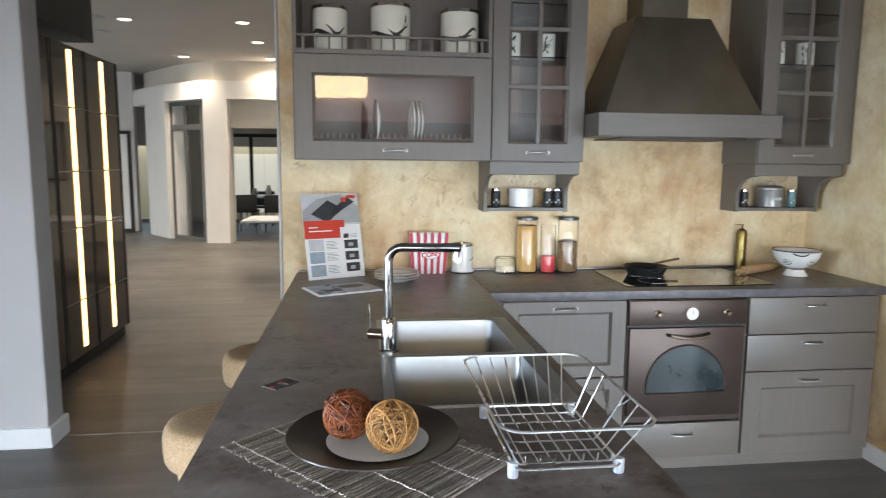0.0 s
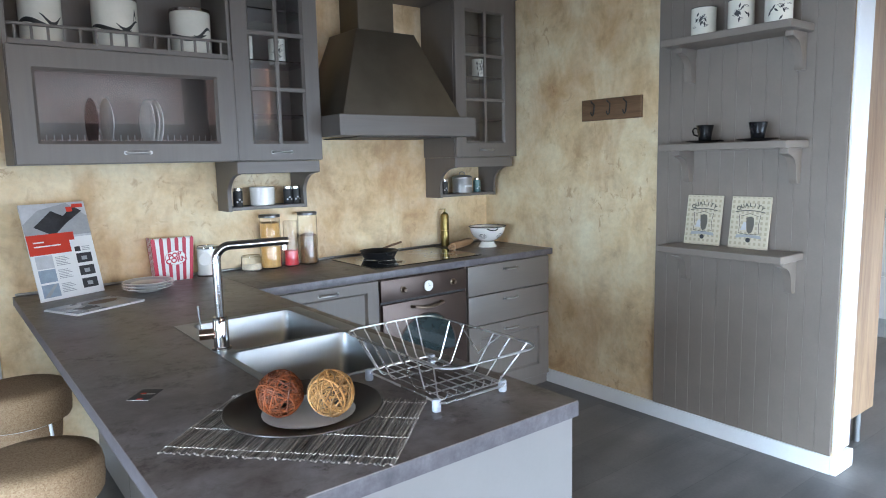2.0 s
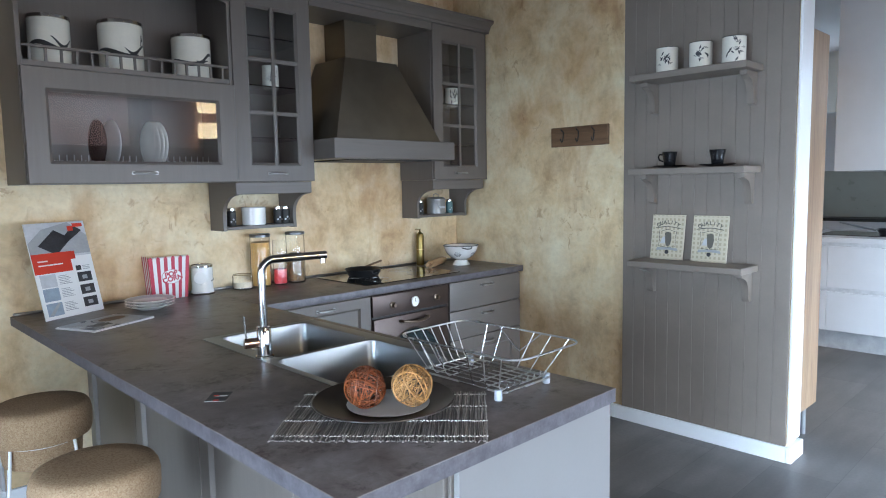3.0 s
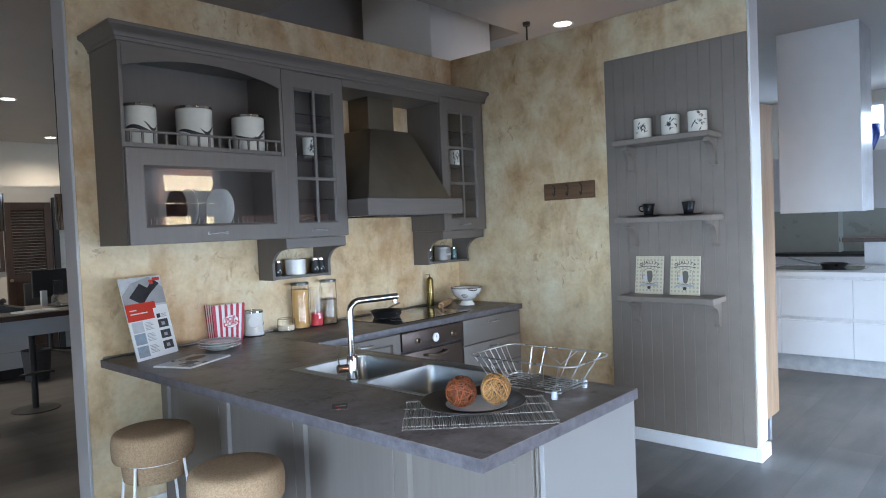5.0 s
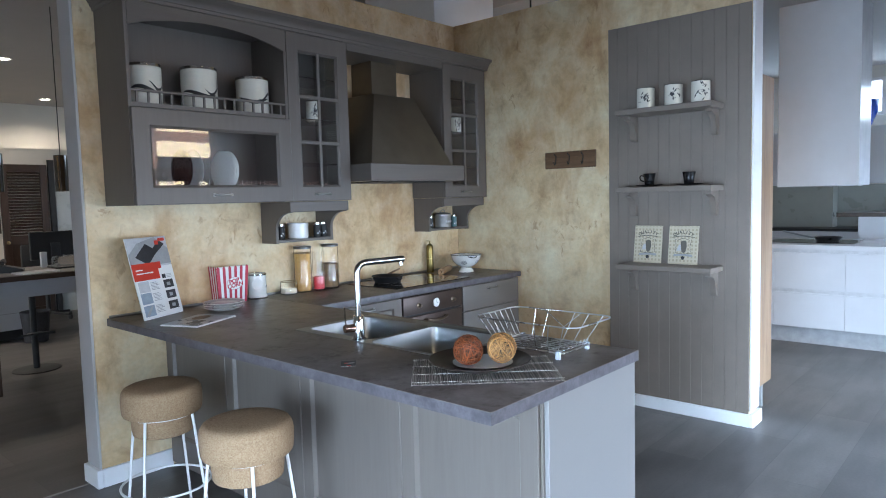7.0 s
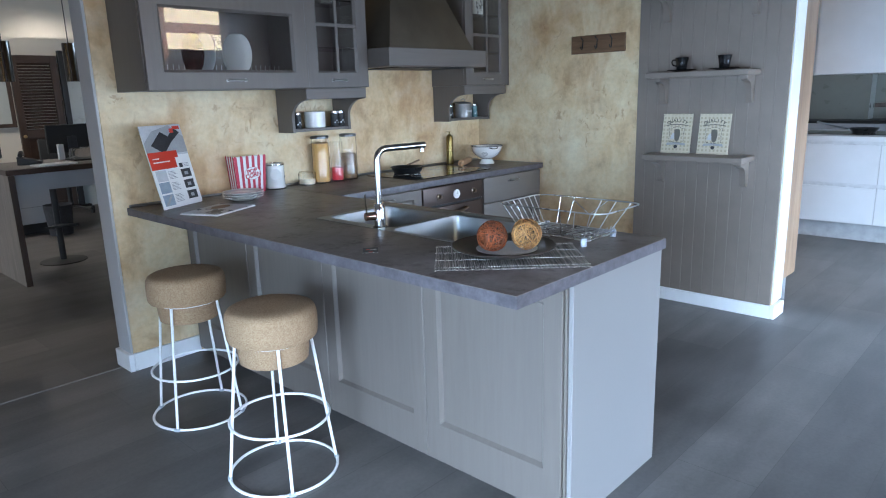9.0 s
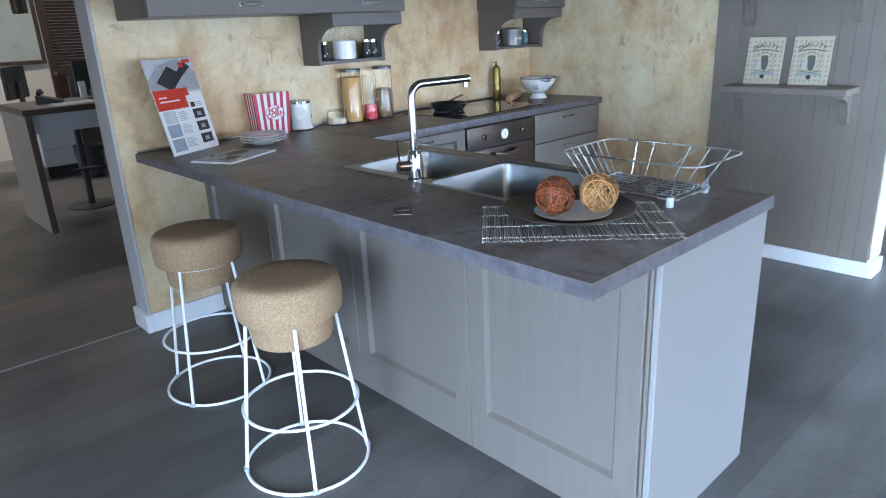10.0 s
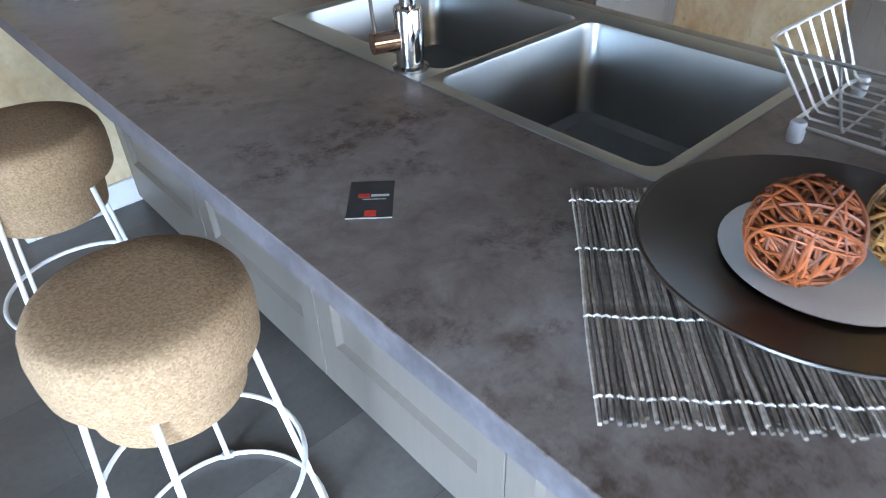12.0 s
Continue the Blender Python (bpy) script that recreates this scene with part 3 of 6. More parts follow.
part("glass_plate", boxm(0.0, 0.77, 0.0, 0.50, 0.001, 0.006, bevel=0.002), M_BLACK, hob)
for cx, cy, r in ((0.2, 0.14, 0.08), (0.2, 0.36, 0.10), (0.56, 0.14, 0.10), (0.56, 0.36, 0.08)):
    part("zone_ring", tube([(cx + u, cy + v, 0.0062) for u, v in arc(0, 0, r, 0, 350, 35)], 0.0007, 4, closed=True), M_HANDLE, hob)

# ---- peninsula ----
pen = thing("peninsula_cabinet", "taupe panelled kitchen peninsula with a pale end board", "cabinet")
PB = -0.030
bm = boxm(PB, 0.55, 1.045, 1.52, 0.039, CT)
box(bm, PB, 0.55, 2.48, WN - 0.02, 0.039, CT)
box(bm, PB, PB + 0.018, 1.52, 2.48, 0.039, CT)
box(bm, 0.549, 0.551, 1.52, 2.48, 0.039, CT)
box(bm, PB + 0.018, 0.549, 1.52, 2.48, 0.039, 0.1)
part("carcass", bm, M_GREY, pen)
part("plinth", boxm(PB + 0.03, 0.53, 1.05, WN - 0.02, 0.0, 0.0385), M_GREY, pen)
for y1 in (1.667, 2.295, 2.923, 3.551):
    shaker("back_panel", 0.626, CT - 0.04, pen, (PB, y1, 0.04), -90, stile=0.071, rail=0.160, rail_top=0.075, bed=0.006, slope=0.012)
part("corner_post", boxm(PB - 0.012, PB + 0.012, 1.030, 1.0395, 0.0, CT, bevel=0.002), M_GREY, pen)
part("end_board", boxm(PB - 0.003, 0.576, 1.012, 1.0295, 0.0, CT, bevel=0.002), M_LILAC, pen, "pale lilac-grey laminate end board")
for y0, y1 in ((1.06, 1.66), (1.665, 2.265), (2.27, 2.87)):
    o = shaker("door", y1 - y0, 0.76, pen, (0.551, y0, 0.09), 90)
    handle(o, (y1 - y0) / 2, -0.022, 0.72)

# ---- wall units ----


def hollow(parent, x0, x1, y0, y1, z0, z1, t=0.018, top=True, back=True):
    part("side", boxm(x0, x0 + t, y0, y1, z0, z1, bevel=0.001), M_GREY, parent)
    part("side", boxm(x1 - t, x1, y0, y1, z0, z1, bevel=0.001), M_GREY, parent)
    part("bottom", boxm(x0 + t, x1 - t, y0 + 0.001, y1, z0, z0 + t), M_GREYH, parent)
    if top:
        part("top", boxm(x0 + t, x1 - t, y0 + 0.001, y1, z1 - t, z1), M_GREYH, parent)
    if back:
        part("back", boxm(x0 + t, x1 - t, y1 - 0.012, y1 - 0.004, z0 + t, z1 - t), M_GREY, parent)


CF = UF + 0.022      # front of the carcasses
YB = WN - 0.002
FLAP = 2.008
plate_unit = thing("plate_rack_cabinet", "taupe wall cabinet with arched open niche above a glazed plate rack", "cabinet")
hollow(plate_unit, U0, U1 - 0.001, UF, YB, UZ0, UZ1)
part("shelf", boxm(U0 + 0.018, U1 - 0.019, UF + 0.004, YB - 0.012, FLAP, FLAP + 0.022), M_GREYH, plate_unit)
xa, xb, span = U0 + 0.018, U1 - 0.019, U1 - U0 - 0.037
curve = [(xb, 2.405)] + [(xb - span * i / 20, 2.405 + 0.072 * math.sin(math.pi * i / 20) ** 0.8) for i in range(1, 20)] + [(xa, 2.405)]
part("arched_valance", slab([(xa, UZ1 - 0.001), (xb, UZ1 - 0.001)] + curve, 0.02, "y", UF - 0.003), M_GREYH, plate_unit)
rail = part("gallery_rail", boxm(xa, xb, UF + 0.004, UF + 0.018, 2.085, 2.097, bevel=0.002), M_GREYH, plate_unit)
for i in range(15):
    x = xa + span * (i + 0.5) / 15
    part("baluster", boxm(x - 0.005, x + 0.005, UF + 0.006, UF + 0.016, FLAP + 0.022, 2.085), M_GREY, rail)
flap = shaker("flap_door", U1 - U0 - 0.008, FLAP - UZ0 - 0.008, plate_unit, (U0 + 0.004, UF - 0.001, UZ0 + 0.002), pane=M_GLASS, stile=0.085, rail=0.085)
handle(flap, (U1 - U0) / 2, -0.022, 0.045)
bm = bmesh.new()
for k in range(28):
    x = xa + 0.04 + (span - 0.08) * k / 27
    tube([(x, UF + 0.03, UZ0 + 0.078), (x, UF + 0.034, UZ0 + 0.104)], 0.0032, 6, bm)
    tube([(x, UF + 0.2, UZ0 + 0.078), (x, UF + 0.195, UZ0 + 0.135)], 0.0024, 6, bm)
for y in (0.03, 0.13, 0.21):
    tube([(xa, UF + y, UZ0 + 0.078), (xb, UF + y, UZ0 + 0.078)], 0.003, 6, bm)
part("plate_rack_wires", bm, M_HANDLE, plate_unit, "chrome wire plate rack")


def glass_unit(x0, x1, name, label):
    u = thing(name, label, "cabinet", group="glazed wall cabinets")
    hollow(u, x0, x1, CF, YB, UZ0, UZ1)
    w = x1 - x0 - 0.006
    d = shaker("glazed_door", w, UZ1 - UZ0 - 0.004, u, (x0 + 0.003, CF - 0.0005, UZ0 + 0.002), stile=0.082, rail=0.085, pane=M_GLASS, muntins=(2, 3), rail_top=0.10)
    handle(d, w / 2, -0.022, 0.042)
    for z in (1.745, 2.02, 2.275):
        s = part("glass_shelf", boxm(x0 + 0.019, x1 - 0.019, CF + 0.02, YB - 0.014, z, z + 0.006), M_GLASS, u, "clear glass shelf", 0)
        s.visible_shadow = False
    return u


glass_unit(U1, U2, "glazed_cabinet", "taupe wall cabinet with six-pane glass door and glass shelves")
right_unit = glass_unit(U3, U4, "glazed_cabinet", "taupe wall cabinet with six-pane glass door beside the wall corner")
part("filler_strip", boxm(U4, WE - 0.001, CF + 0.005, CF + 0.025, UZ0, UZ1), M_GREY, right_unit)


def spice_unit(x0, x1):
    u = thing("spice_shelf", "small taupe open shelf with scooped sides under a cabinet", "shelf", group="spice shelves")
    f, zb, zt = CF + 0.008, 1.248, UZ0 - 0.0015
    out = [(YB, zt), (f, zt), (f, 1.447)] + [(f + 0.012 + 0.150 * math.sin(radians(a)), 1.335 + 0.108 * math.cos(radians(a))) for a in range(0, 91, 10)] + [(f + 0.160, zb + 0.03), (f + 0.158, zb), (YB, zb)]
    for x in (x0, x1 - 0.02):
        part("side_bracket", slab(out, 0.02, "x", x), M_GREY, u)
    part("fascia", boxm(x0 - 0.004, x1 + 0.004, f - 0.008, f + 0.012, 1.447, zt, bevel=0.003), M_GREYH, u)
    part("shelf", boxm(x0 + 0.02, x1 - 0.02, 3.44, YB, zb + 0.004, zb + 0.022, bevel=0.002), M_GREYH, u)
    return u


spice_unit(0.640, 1.095)
spice_unit(2.055, 2.545)

crown = thing("crown_moulding", "taupe stepped crown moulding along the wall cabinets", "moulding")
prof = [(0.0, 0.0), (0.008, 0.0), (0.010, 0.016), (0.016, 0.020), (0.020, 0.034), (0.032, 0.050), (0.050, 0.060), (0.054, 0.064), (0.054, 0.082), (-0.05, 0.082), (-0.05, 0.0)]
bm = bmesh.new()
rows = [[bm.verts.new(p) for p in ((U0 - o, YB, UZ1 + 0.0005 + u), (U0 - o, UF - o, UZ1 + 0.0005 + u), (WE - 0.002, UF - o, UZ1 + 0.0005 + u))] for o, u in prof]
for i in range(len(rows)):
    a, b = rows[i], rows[(i + 1) % len(rows)]
    for k in (0, 1):
        bm.faces.new((a[k], a[k + 1], b[k + 1], b[k]))
bm.faces.new([r[0] for r in rows])
bm.faces.new([r[2] for r in reversed(rows)])
part("moulding", bm, M_GREYH, crown, smooth=25)
part("bridge_board", boxm(U2 + 0.001, U3 - 0.001, UF + 0.002, YB, 2.482, UZ1), M_GREYH, crown, "taupe board bridging the hood recess")

# ---- cooker hood ----
M_LID0 = mat("dark_filter_mesh", (0.05, 0.05, 0.05), 0.5, 0.6, 0.1, relief=0.1)
hood = thing("cooker_hood", "dark bronze tapered cooker hood with a taupe mantel", "cooker hood")
MX0, MX1, MY = 1.112, 2.042, 3.055
bm = boxm(MX0, MX1, MY, UF + 0.02, 1.634, 1.746, bevel=0.003)
box(bm, MX0 + 0.002, MX1 - 0.002, UF + 0.0195, YB, 1.650, 1.744)
part("mantel", bm, M_GREYH, hood)
bm = bmesh.new()
lo = [bm.verts.new(p) for p in ((1.16, 3.10, 1.7465), (1.965, 3.10, 1.7465), (1.965, YB, 1.7465), (1.16, YB, 1.7465))]
hi = [bm.verts.new(p) for p in ((1.370, 3.285, 2.236), (1.765, 3.285, 2.236), (1.765, YB, 2.236), (1.370, YB, 2.236))]
for i in range(4):
    j = (i + 1) % 4
    bm.faces.new((lo[i], lo[j], hi[j], hi[i]))
bm.faces.new(hi)
bm.faces.new(lo)
bmesh.ops.bevel(bm, geom=bm.edges[:], offset=0.004, segments=2, affect="EDGES", profile=0.5)
part("canopy", bm, M_HOOD, hood, "dark bronze tapered canopy")
part("chimney", boxm(1.445, 1.690, 3.385, YB, 2.237, 2.481, bevel=0.002), M_HOOD, hood, "dark bronze square flue casing")
part("filter", boxm(1.25, 1.90, 3.12, 3.5, 1.628, 1.6335), M_LID0, hood, "dark grease filter")

# ---- boarded panel, shelves and hooks on the other wall ----
board = thing("boarded_panel", "taupe tongue-and-groove boarding on the wall", "panelling")
n = 13
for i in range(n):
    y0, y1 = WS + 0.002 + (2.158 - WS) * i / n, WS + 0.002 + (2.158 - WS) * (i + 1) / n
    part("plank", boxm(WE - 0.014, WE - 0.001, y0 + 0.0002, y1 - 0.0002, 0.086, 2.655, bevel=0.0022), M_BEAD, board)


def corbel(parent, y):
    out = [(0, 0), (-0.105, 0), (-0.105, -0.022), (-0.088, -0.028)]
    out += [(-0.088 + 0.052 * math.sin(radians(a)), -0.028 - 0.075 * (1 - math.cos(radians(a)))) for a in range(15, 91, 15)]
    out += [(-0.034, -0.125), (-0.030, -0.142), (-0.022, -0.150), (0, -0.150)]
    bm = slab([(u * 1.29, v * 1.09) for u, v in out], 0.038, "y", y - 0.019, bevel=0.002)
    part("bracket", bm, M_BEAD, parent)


SHELVES = (2.061, 1.548, 1.031)
for z in SHELVES:
    s = thing("wall_shelf", "taupe painted shelf on two curved brackets", "shelf", (WE - 0.0145, 0, z), group="shelves on the boarding")
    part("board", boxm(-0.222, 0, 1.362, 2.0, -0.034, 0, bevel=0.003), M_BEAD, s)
    for y in (1.411, 1.957):
        corbel(s, y)
    for o in s.children:
        if o.name.startswith("bracket"):
            o.location.z = -0.0342

M_OAKD = wood_mat("brown_stained_oak", (0.11, 0.058, 0.028), (0.20, 0.115, 0.06), 0.5, (9, 0.7, 9))
rack = thing("coat_hook_rail", "brown stained wooden rail with three iron hooks", "hook rail", (WE - 0.001, 2.478, 1.77))
part("rail", boxm(-0.02, 0, -0.213, 0.213, -0.062, 0.062, bevel=0.003), M_OAKD, rack)
for y in (-0.115, 0.0, 0.115):
    bm = tube([(-0.02, y, 0.03), (-0.03, y, 0.035), (-0.045, y, 0.042), (-0.05, y, 0.05)], 0.0035, 8)
    tube([(-0.021, y, 0.03), (-0.024, y, 0.0), (-0.028, y, -0.025), (-0.04, y, -0.034), (-0.05, y, -0.024), (-0.052, y, -0.012)], 0.0035, 8, bm)
    part("hook", bm, M_IRON, rack, "black iron coat hook")

# ---- sink, tap and drying rack ----


def rounded(x0, x1, y0, y1, r, n=6):
    pts = []
    for cx, cy, a in ((x1 - r, y1 - r, 0), (x0 + r, y1 - r, 90), (x0 + r, y0 + r, 180), (x1 - r, y0 + r, 270)):
        pts += arc(cx, cy, r, a, a + 90, n)
    return pts


def loft(rings, bm=None, cap_end=True, cap_start=False):
    bm = bm or bmesh.new()
    vs = [[bm.verts.new(p) for p in ring] for ring in rings]
    n = len(vs[0])
    for a, b in zip(vs, vs[1:]):
        for i in range(n):
            j = (i + 1) % n
            bm.faces.new((a[i], a[j], b[j], b[i]))
    if cap_end:
        bm.faces.new(vs[-1])
    if cap_start:
        bm.faces.new(list(reversed(vs[0])))
    return bm


sink = thing("sink", "brushed steel double-bowl inset kitchen sink", "sink", (0, 0, TOP))


def bowl(cell, hole, depth, r=0.030):
    def at(q, rad, z):
        return [(x, y, z) for x, y in rounded(*q, rad)]

    def grow(q, e):
        return (q[0] - e, q[1] + e, q[2] - e, q[3] + e)
    rings = [at(cell, 0.012, 0.0005), at(cell, 0.012, 0.0028), at(grow(hole, 0.012), r + 0.01, 0.0028), at(grow(hole, 0.002), r, 0.0005), at(hole, r, -0.006),
             at(grow(hole, -0.004), r, -depth + 0.03), at(grow(hole, -0.010), r, -depth + 0.010), at(grow(hole, -0.03), r * 0.8, -depth)]
    b = part("bowl", loft(rings), M_STEEL, sink, smooth=24)
    cx, cy = (hole[0] + hole[1]) / 2, (hole[2] + hole[3]) / 2
    part("drain", lathe([(0.0, 0.001), (0.02, 0.002), (0.03, 0.004), (0.045, 0.003), (0.047, 0.0)], 24, at=(cx, cy, -depth)), M_CHROME, b)


SYM = 1.985
bowl((SX0, SX1, SY0, SYM), (SX0 + 0.028, SX1 - 0.055, SY0 + 0.022, SYM - 0.014), 0.19)
bowl((SX0, SX1, SYM + 0.0004, SY1), (SX0 + 0.060, SX1 - 0.055, SYM + 0.014, SY1 - 0.028), 0.16)

# chrome valve: a copper-coloured reflection is put into its colour
M_CHROME_WARM = mat("chrome_reflection_tint", (0.62, 0.45, 0.36), 0.1, 1.0, 0.03, relief=0.0)
tap = thing("kitchen_tap", "tall chrome kitchen tap with an angled spout", "tap", (0.082, 2.04, TOP + 0.003))
part("base", lathe([(0, 0), (0.031, 0), (0.031, 0.005), (0.024, 0.008), (0.024, 0.10), (0.022, 0.104), (0, 0.104)], 28), M_CHROME, tap)
ux, uy = 0.953, -0.302
pts = [(0, 0, 0.10), (0, 0, 0.285)] + [(ux * (0.045 - 0.045 * math.cos(radians(a))), uy * (0.045 - 0.045 * math.cos(radians(a))), 0.285 + 0.045 * math.sin(radians(a))) for a in range(10, 91, 10)] + [(ux * 0.225, uy * 0.225, 0.334)]
part("spout", tube(pts, 0.0135, 16), M_CHROME, tap)
part("nozzle", lathe([(0, 0.0), (0.0095, 0.0), (0.0105, -0.016), (0, -0.016)], 16, at=(ux * 0.212, uy * 0.212, 0.322)), M_CHROME, tap)
part("valve", tube([(-0.02, 0.006, 0.052), (-0.062, 0.02, 0.052)], 0.0175, 18), M_CHROME_WARM, tap)
part("lever", tube([(-0.055, 0.018, 0.066), (-0.058, 0.019, 0.10), (-0.060, 0.02, 0.145)], 0.0032, 8), M_CHROME, tap)

M_WIRE = mat("bright_wire", (0.82, 0.82, 0.82), 0.28, 1.0, 0.02, relief=0.0)
M_FOOT = mat("grey_plastic_foot", (0.42, 0.45, 0.50), 0.4, 0, 0.04, relief=0.0)
rk = thing("dish_rack", "chrome wire dish drying rack on grey plastic feet", "dish rack", (0.385, 1.315, TOP))
A, B, HT = (-0.150, 0.145, -0.245, 0.215), (-0.105, 0.105, -0.165, 0.165), 0.130


def rim_pts(q, z, r):
    return [(x, y, z) for x, y in rounded(*q, r, 5)]


part("top_rim", tube(rim_pts(A, HT, 0.05), 0.0029, 8, closed=True), M_WIRE, rk)
part("base_rim", tube(rim_pts(B, 0.022, 0.02), 0.003, 8, closed=True), M_WIRE, rk)
for y in (-0.145, -0.095, -0.045, 0.055, 0.105):
    yt = y * 1.25 - 0.015
    part("cross_wire", tube([(A[0], yt, HT), (B[0] + 0.004, y, 0.034), (B[0] + 0.014, y, 0.024), (B[1] - 0.014, y, 0.024), (B[1] - 0.004, y, 0.034), (A[1], yt, HT)], 0.0019, 6), M_WIRE, rk)
for i in range(7):
    x = -0.084 + 0.028 * i
    xt = x * 1.28 - 0.01
    part("long_wire", tube([(x, B[2] + 0.002, 0.048), (x, B[2] + 0.006, 0.034), (x, B[2] + 0.014, 0.027), (x, B[3] - 0.014, 0.027), (x, B[3] - 0.004, 0.036), (xt, A[3], HT)], 0.0019, 6), M_WIRE, rk)
part("brace_wire", tube([(A[1] - 0.001, -0.1, HT), (A[1] - 0.02, -0.03, 0.07), (A[1] - 0.001, 0.07, HT)], 0.002, 6), M_WIRE, rk)
for x in (B[0], B[1]):
    for y in (B[2] + 0.02, B[3] - 0.01):
        part("foot", lathe([(0, 0), (0.010, 0), (0.011, 0.004), (0.011, 0.026), (0.009, 0.029), (0, 0.029)], 14, at=(x, y, 0)), M_FOOT, rk, "grey plastic foot")

# ---- placemat, platter and balls ----
random.seed(7)
M_REED = wood_mat("grey_washed_reed", (0.17, 0.142, 0.120), (0.54, 0.48, 0.43), 0.42, (3, 14, 14), 0.3)
_m, n_, l_, b_ = M_REED, M_REED.node_tree.nodes, M_REED.node_tree.links, M_REED.node_tree.nodes["Principled BSDF"]
info = n_.new("ShaderNodeObjectInfo")
shade = ramp(n_, l_, info.outputs["Random"], [(0.0, 0.30), (0.5, 0.75), (1.0, 1.25)])
l_.new(mix(n_, l_, "MULTIPLY", 1.0, b_.inputs["Base Color"].links[0].from_socket, shade), b_.inputs["Base Color"])
M_THREAD = mat("white_cotton_thread", (0.66, 0.64, 0.60), 0.8, 0, 0.1, fine=300, relief=0.1)
MATC, MATA = (0.010, 1.303), -47.0
placemat = thing("placemat", "grey reed placemat tied with white thread", "placemat", (*MATC, TOP), MATA)
meshes = []
for k in range(8):
    bm = bmesh.new()
    ph = random.uniform(0, 6)
    w = random.uniform(0.0008, 0.0026)
    L = 0.177 + random.uniform(-0.004, 0.004)
    tube([(w * math.sin(ph + 9 * s), -L + 2 * L * s, 0.0028 + 0.0006 * math.sin(ph * 2 + 7 * s)) for s in [q / 8 for q in range(9)]], random.uniform(0.0021, 0.0027), 5, bm)
    meshes.append(part("reed", bm, M_REED, placemat))
for k in range(8, 118):
    o = new("reed", meshes[k % 8].data)
    o.parent = placemat
for i, o in enumerate([c for c in placemat.children if c.name.startswith("reed")]):
    o.matrix_basis = pose(-0.246 + 0.492 * i / 117, -0.007 + random.uniform(-0.003, 0.003), 0, 0, 0, random.uniform(-0.9, 0.9))
    if i % 2:
        o.rotation_euler.z += math.pi
for y in (-0.158, -0.060, 0.046, 0.142):
    pts = [(-0.250 + 0.500 * q / 117, y + 0.0012 * math.sin(q * 0.5), 0.0035 + 0.0022 * (1 if q % 2 else -0.2)) for q in range(118)]
    part("thread", tube(pts, 0.0014, 5), M_THREAD, placemat, "white cotton thread")

M_PLATTER = mat("dark_brown_lacquer", (0.026, 0.018, 0.013), 0.34, 0, 0.15, fine=60, relief=0.02)
PLC = (0.020, 1.330)
platter = thing("platter", "large round dark brown platter on the placemat", "platter", (*PLC, TOP + 0.006))
part("dish", lathe([(0, 0.0), (0.105, 0.0), (0.112, 0.003), (0.145, 0.013), (0.177, 0.026), (0.180, 0.028), (0.177, 0.030), (0.145, 0.018), (0.11, 0.011), (0, 0.010)], 64), M_PLATTER, platter)
M_FROST = mat("frosted_white_glass", (0.55, 0.56, 0.57), 0.35, 0, 0.03, relief=0.0)
part("rim", tube([(0.179 * math.cos(a / 32 * math.pi), 0.179 * math.sin(a / 32 * math.pi), 0.0285) for a in range(64)], 0.0022, 6, closed=True), M_PLATTER, platter)
saucer = thing("small_plate", "small frosted white plate on the platter", "plate", (PLC[0] + 0.008, PLC[1] - 0.008, TOP + 0.0165))
part("dish", lathe([(0, 0.0), (0.08, 0.0), (0.105, 0.004), (0.106, 0.006), (0.104, 0.0068), (0.076, 0.004), (0, 0.004)], 48), M_FROST, saucer)


def rattan(name, label, at, r, col1, col2, seed):
    random.seed(seed)
    m = wood_mat(name + "_strands", col1, col2, 0.55, (5, 5, 5), 0.2)
    mn, ml, mb = m.node_tree.nodes, m.node_tree.links, m.node_tree.nodes["Principled BSDF"]
    tone = ramp(mn, ml, mn.new("ShaderNodeObjectInfo").outputs["Random"], [(0.0, 0.28), (0.5, 0.8), (1.0, 1.3)])
    ml.new(mix(mn, ml, "MULTIPLY", 1.0, mb.inputs["Base Color"].links[0].from_socket, tone), mb.inputs["Base Color"])
    t = thing(name, label, "decorative ball", at)
    for k in range(72):
        ax = Vector((random.gauss(0, 1), random.gauss(0, 1), random.gauss(0, 1))).normalized()
        e1 = ax.orthogonal().normalized()
        e2 = ax.cross(e1)
        off, rr = random.uniform(-0.62, 0.62) * r, r * random.uniform(0.80, 0.985)
        ra = math.sqrt(rr * rr - off * off)
        p1, p2 = random.uniform(0, 6), random.uniform(0, 6)
        pts = []
        for q in range(26):
            a = 2 * math.pi * q / 26
            v = ax * (off + 0.07 * r * math.sin(2 * a + p1)) + (e1 * math.cos(a) + e2 * math.sin(a)) * ra
            pts.append(v.normalized() * rr * (1 + 0.015 * math.sin(3 * a + p2)))
        part("strand", tube(pts, random.uniform(0.0011, 0.0022), 5, closed=True), m, t)
    # added black ball, stands in for the shade between the strands
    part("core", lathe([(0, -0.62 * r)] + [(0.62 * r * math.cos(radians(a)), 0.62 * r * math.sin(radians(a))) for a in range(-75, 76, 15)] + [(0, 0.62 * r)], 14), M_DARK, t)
    return t


rattan("wicker_ball", "reddish brown woven wicker ball on the platter", (-0.034, 1.335, TOP + 0.0212 + 0.053), 0.053, (0.15, 0.034, 0.009), (0.34, 0.088, 0.022), 3)
rattan("wicker_ball", "natural straw-coloured woven wicker ball on the platter", (0.054, 1.259, TOP + 0.0212 + 0.053), 0.053, (0.35, 0.155, 0.045), (0.56, 0.30, 0.10), 5)

